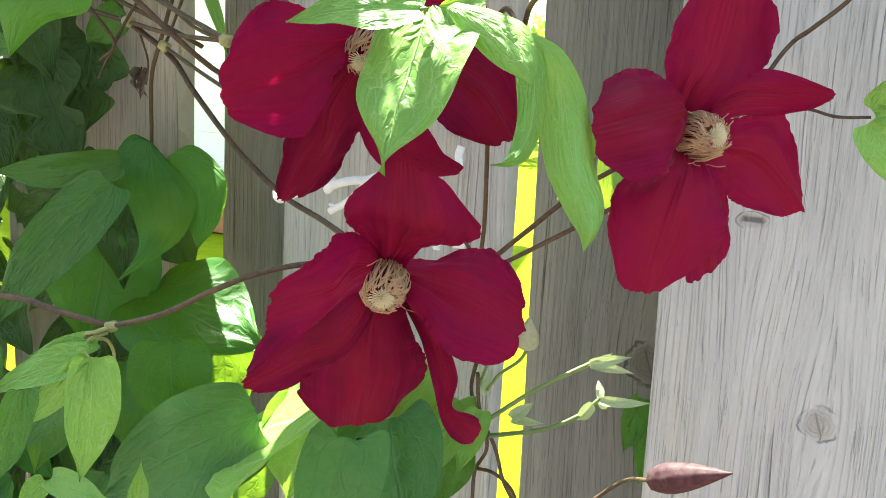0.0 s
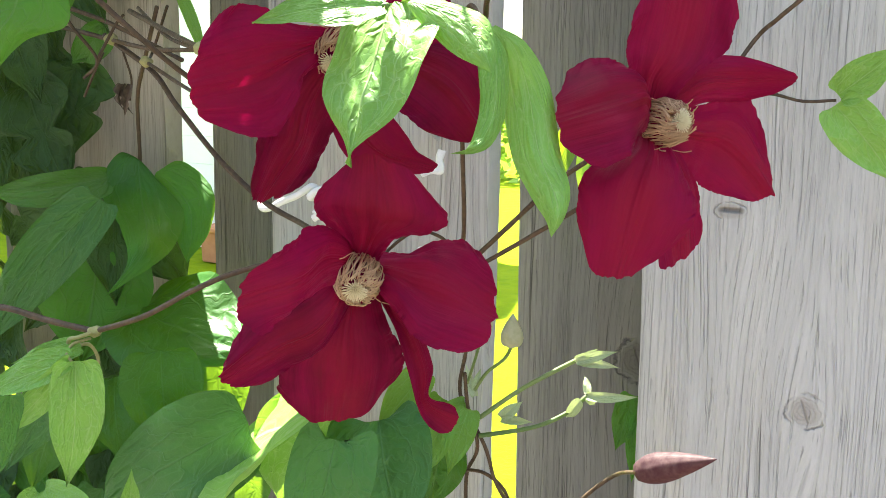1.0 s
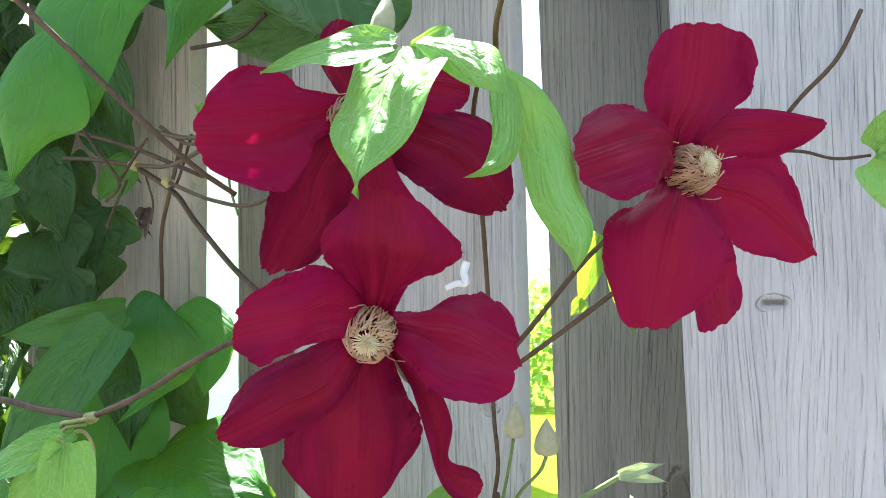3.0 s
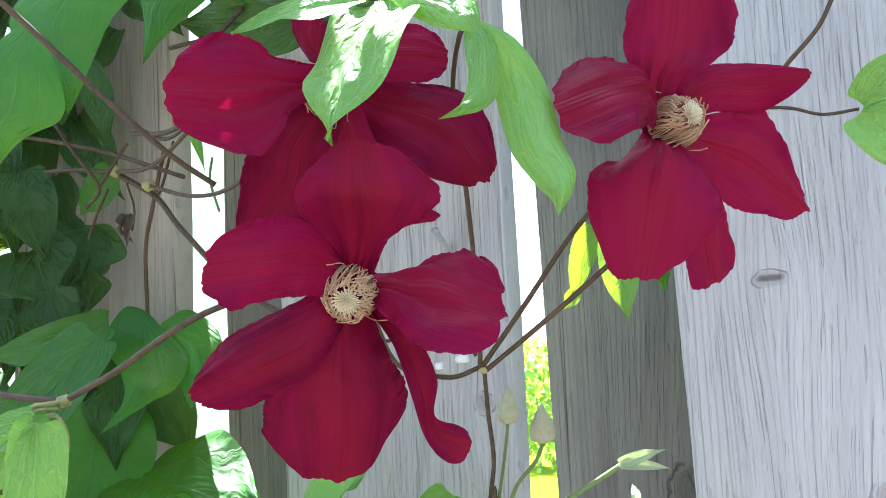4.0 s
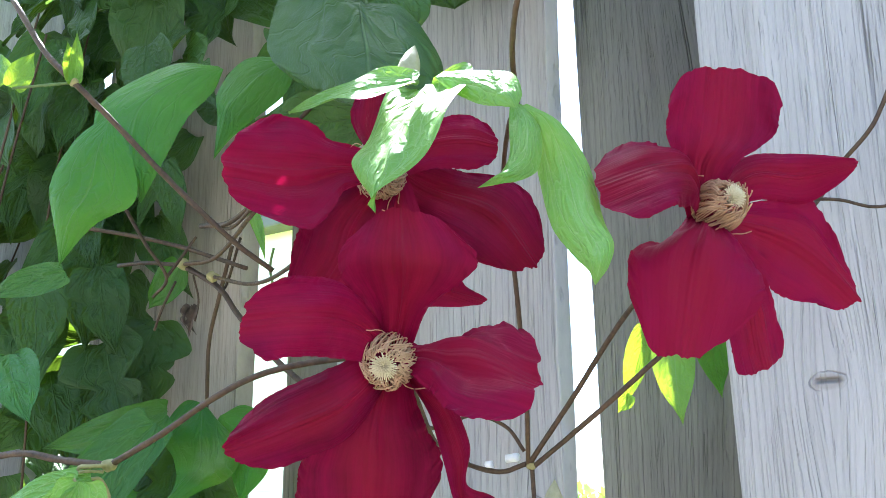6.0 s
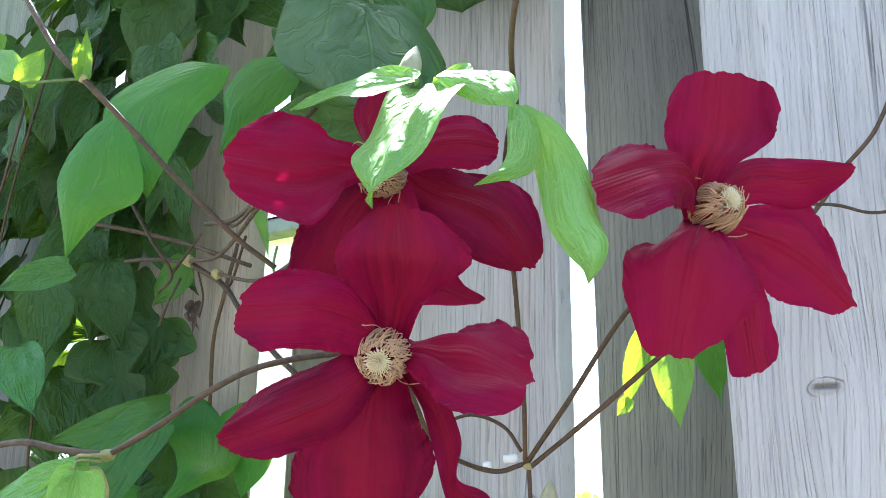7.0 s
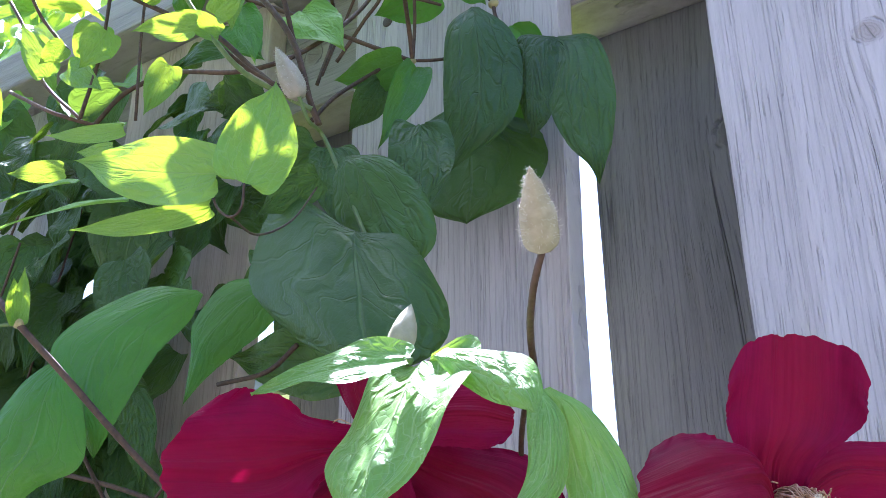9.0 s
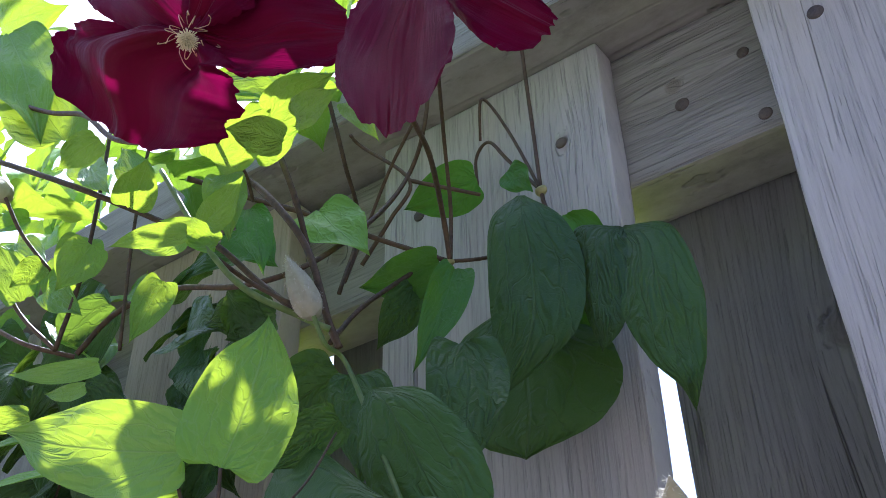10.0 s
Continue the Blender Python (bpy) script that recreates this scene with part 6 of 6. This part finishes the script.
def thicket(count, xs, ys, zs, size, material, seed, flat=0.0, into=None):
    """Many hanging leaves in a stretch of the vine, tips down, blades outwards."""
    rng = random.Random(seed)
    for i in range(count):
        b = Vector((rng.uniform(*xs), rng.uniform(*ys), rng.uniform(*zs)))
        ln = rng.uniform(*size)
        d = Vector((rng.uniform(-0.7, 0.7), rng.uniform(-0.45, 0.2), rng.uniform(-1.0, -0.1) * (1 - flat))).normalized()
        n = Vector((rng.uniform(-0.3, 0.8), flat - 1.0, rng.uniform(-0.4, 0.9) + 1.5 * flat))
        c = b + d * ln * 0.5
        if any(((c - q).cross(sun_dir)).length < 0.034 and (c - q).dot(sun_dir) > 0.02 for q in FLECKS):
            continue
        leaf(b, b + d * ln, ln * rng.uniform(0.5, 0.75), n, rng.uniform(0.12, 0.45), rng.uniform(0.05, 0.38), rng.choice((0, 0, 0, 0.4, -0.4, 1.4)), 500 + seed * 100 + i, material, into=into)


far = {LEAF_SHADE: bmesh.new(), LEAF_YOUNG: bmesh.new()}
thicket(130, (-0.68, -0.30), (-0.12, -0.02), (1.0, 1.72), (0.05, 0.085), LEAF_SHADE, 1, into=far[LEAF_SHADE])
thicket(34, (-0.40, -0.16), (-0.09, -0.025), (0.94, 1.19), (0.05, 0.08), LEAF, 2)
thicket(26, (-0.34, -0.19), (-0.10, -0.03), (1.47, 1.64), (0.05, 0.075), LEAF_SHADE, 3)
thicket(110, (-0.80, -0.33), (-0.20, 0.10), (1.70, 2.12), (0.035, 0.065), LEAF_YOUNG, 4, into=far[LEAF_YOUNG])
thicket(40, (-0.60, -0.30), (-0.24, -0.10), (1.55, 1.80), (0.03, 0.055), LEAF_YOUNG, 5)
thicket(90, (-0.72, -0.24), (-0.02, 0.14), (1.82, 2.15), (0.045, 0.08), LEAF_YOUNG, 6, into=far[LEAF_YOUNG])
for material, bm in far.items():
    tagged(part("foliage", bm, material, vine), "dense mass of clematis leaves further along the fence", kind="stuff")
# inner leaves: the dark of the gaps is put into their shade-darkened colour
thicket(14, (-0.245, -0.185), (-0.05, -0.018), (1.49, 1.70), (0.05, 0.07), LEAF_SHADE, 7)
thicket(26, (-0.48, -0.34), (-0.05, -0.016), (1.15, 1.55), (0.05, 0.08), LEAF_SHADE, 8)
thicket(24, (-0.37, -0.275), (-0.05, -0.016), (1.32, 1.62), (0.05, 0.08), LEAF_SHADE, 13)
thicket(44, (-0.40, -0.215), (-0.035, -0.014), (1.08, 1.31), (0.05, 0.08), LEAF_SHADE, 9)
# leaves added over the top flowers to keep the sun off them
thicket(22, (-0.17, 0.02), (-0.22, -0.12), (1.73, 1.82), (0.04, 0.06), LEAF_YOUNG, 10)
thicket(38, (-0.60, -0.26), (-0.28, -0.08), (1.62, 1.78), (0.05, 0.08), LEAF_YOUNG, 11, 0.8)
thicket(14, (-0.27, -0.12), (-0.12, -0.05), (1.72, 1.80), (0.04, 0.06), LEAF, 12, 0.7)
for k in range(26):
    rng = random.Random(k + 40)
    p = Vector((rng.uniform(-0.8, -0.32), rng.uniform(-0.12, -0.01), rng.uniform(1.05, 1.5)))
    q = p + Vector((rng.uniform(-0.1, 0.12), rng.uniform(-0.05, 0.03), rng.uniform(0.1, 0.35)))
    stem([p, p.lerp(q, 0.5) + Vector((rng.uniform(-0.02, 0.02), -0.01, 0)), q], 0.0011, 0.0009)

twine = thing("twine", "frayed white twine tying the stems to the fence", "string")
stem([(-0.1025, -0.0600, 1.3069), (-0.0992, -0.0640, 1.3042), (-0.0940, -0.0650, 1.3041), (-0.0862, -0.0640, 1.3081), (-0.0782, -0.0620, 1.3116), (-0.0716, -0.0600, 1.3162), (-0.0694, -0.0570, 1.3149)], 0.00220, 0.00240, material=TWINE, parent=twine)
stem([(-0.0705, -0.0620, 1.3111), (-0.0650, -0.0640, 1.3148), (-0.0560, -0.0630, 1.3176), (-0.0504, -0.0600, 1.3182), (-0.0442, -0.0560, 1.3210)], 0.00300, 0.00220, material=TWINE, parent=twine)
stem([(-0.0697, -0.0600, 1.3003), (-0.0645, -0.0600, 1.3033), (-0.0587, -0.0600, 1.3074), (-0.0530, -0.0580, 1.3140), (-0.0496, -0.0560, 1.3181)], 0.00260, 0.00180, material=TWINE, parent=twine)
stem([(-0.0702, -0.0600, 1.3037), (-0.0665, -0.0600, 1.3030)], 0.00100, 0.00140, material=TWINE, parent=twine)
stem([(-0.0184, -0.0180, 1.3345), (-0.0195, -0.0190, 1.3297), (-0.0182, -0.0200, 1.3238), (-0.0222, -0.0210, 1.3239), (-0.0281, -0.0220, 1.3216)], 0.00260, 0.00200, material=TWINE, parent=twine)
stem([(-0.0294, -0.0220, 1.2816), (-0.0261, -0.0220, 1.2817)], 0.00240, 0.00240, material=TWINE, parent=twine)
stem([(-0.0181, -0.0220, 1.2841), (-0.0120, -0.0220, 1.2846)], 0.00260, 0.00260, material=TWINE, parent=twine)
dry = thing("dead_leaf", "shrivelled dark brown dead leaf hanging from a stem", "leaf")
for k, (dx, dy) in enumerate(((0.002, 0.0), (-0.002, 0.001), (0.0, -0.003))):
    leaf(Vector((-0.1687, -0.0830, 1.3654)) + Vector((dx, dy, 0)), Vector((-0.1701, -0.0830, 1.3482)) + Vector((-dx, dy, 0.002 * k)), 0.0045, (0.5 - 0.6 * k, -0.8, 0.3 * k), fold=1.4, droop=0.6, lobe=1.4, seed=900 + k, material=DRY, parent=dry)

# ---- leaves added across the sun's path, mostly out of view, to shade the flowers ----
leaf((-0.1812, -0.0406, 1.7776), (-0.1347, -0.0406, 1.7660), 0.034, (-0.3690, 0.3150, 0.8750), seed=950, material=LEAF_YOUNG)
leaf((-0.1477, -0.0718, 1.7534), (-0.1627, -0.0278, 1.7418), 0.034, (-0.3690, 0.3150, 0.8750), seed=951, material=LEAF_YOUNG)
leaf((-0.1775, -0.0596, 1.7382), (-0.1387, -0.0852, 1.7266), 0.034, (-0.3690, 0.3150, 0.8750), seed=953, material=LEAF_YOUNG)
leaf((-0.1849, -0.1966, 1.7771), (-0.1403, -0.2151, 1.7888), 0.031, (-0.37, 0.31, 0.88), seed=960, material=LEAF)
leaf((-0.1696, -0.2171, 1.7551), (-0.1614, -0.1799, 1.7329), 0.036, (-0.37, 0.31, 0.88), seed=961, material=LEAF)
leaf((-0.1478, -0.2060, 1.7453), (-0.0978, -0.2092, 1.7534), 0.031, (-0.37, 0.31, 0.88), seed=962, material=LEAF)
leaf((-0.1298, -0.2116, 1.7420), (-0.1398, -0.1769, 1.7123), 0.031, (-0.37, 0.31, 0.88), seed=963, material=LEAF)
leaf((-0.1874, -0.1357, 1.8597), (-0.2242, -0.1245, 1.8260), 0.033, (-0.37, 0.31, 0.88), seed=964, material=LEAF)
leaf((-0.0549, -0.2220, 1.7165), (-0.0915, -0.2124, 1.6837), 0.030, (-0.37, 0.31, 0.88), seed=965, material=LEAF)
leaf((-0.0924, -0.1774, 1.7063), (-0.1106, -0.2202, 1.7011), 0.032, (-0.37, 0.31, 0.88), seed=966, material=LEAF)
leaf((-0.2021, -0.1043, 1.8972), (-0.2317, -0.0885, 1.8664), 0.034, (-0.37, 0.31, 0.88), seed=967, material=LEAF)
leaf((-0.0552, -0.2276, 1.7133), (-0.0461, -0.1916, 1.6924), 0.031, (-0.37, 0.31, 0.88), seed=968, material=LEAF)
leaf((-0.0272, -0.2198, 1.6683), (0.0091, -0.1988, 1.6644), 0.032, (-0.37, 0.31, 0.88), seed=969, material=LEAF)
leaf((-0.0434, -0.2081, 1.6473), (0.0003, -0.1878, 1.6451), 0.035, (-0.37, 0.31, 0.88), seed=970, material=LEAF)
leaf((-0.1508, -0.1210, 1.8060), (-0.1120, -0.0981, 1.8015), 0.030, (-0.37, 0.31, 0.88), seed=971, material=LEAF)
leaf((0.0076, -0.2221, 1.6411), (0.0199, -0.1784, 1.6162), 0.033, (-0.37, 0.31, 0.88), seed=972, material=LEAF)
leaf((-0.0187, -0.1938, 1.6746), (-0.0267, -0.1565, 1.6442), 0.031, (-0.37, 0.31, 0.88), seed=973, material=LEAF)
leaf((-0.1149, -0.1258, 1.7822), (-0.0833, -0.0976, 1.7734), 0.033, (-0.37, 0.31, 0.88), seed=974, material=LEAF)
leaf((0.0241, -0.1922, 1.5968), (0.0606, -0.1800, 1.6078), 0.026, (-0.37, 0.31, 0.88), seed=980, material=LEAF)
leaf((0.0494, -0.1998, 1.6077), (0.0578, -0.1621, 1.5976), 0.026, (-0.37, 0.31, 0.88), seed=981, material=LEAF)
leaf((0.0525, -0.1892, 1.6438), (0.0258, -0.1664, 1.6247), 0.026, (-0.37, 0.31, 0.88), seed=982, material=LEAF)
leaf((0.0162, -0.1597, 1.6388), (0.0350, -0.1896, 1.6575), 0.026, (-0.37, 0.31, 0.88), seed=983, material=LEAF)
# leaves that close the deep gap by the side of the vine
leaf((-0.3511, -0.0300, 1.6108), (-0.3343, -0.0380, 1.5428), 0.046, (0.3, -0.9, 0.2), seed=990, material=LEAF_SHADE)
leaf((-0.3251, -0.0300, 1.6028), (-0.3447, -0.0380, 1.5428), 0.046, (0.3, -0.9, 0.4), seed=991, material=LEAF_SHADE)
leaf((-0.3456, -0.0300, 1.6028), (-0.3288, -0.0380, 1.5348), 0.046, (0.3, -0.9, 0.2), seed=992, material=LEAF_SHADE)
leaf((-0.3196, -0.0300, 1.5948), (-0.3392, -0.0380, 1.5348), 0.046, (0.3, -0.9, 0.4), seed=993, material=LEAF_SHADE)
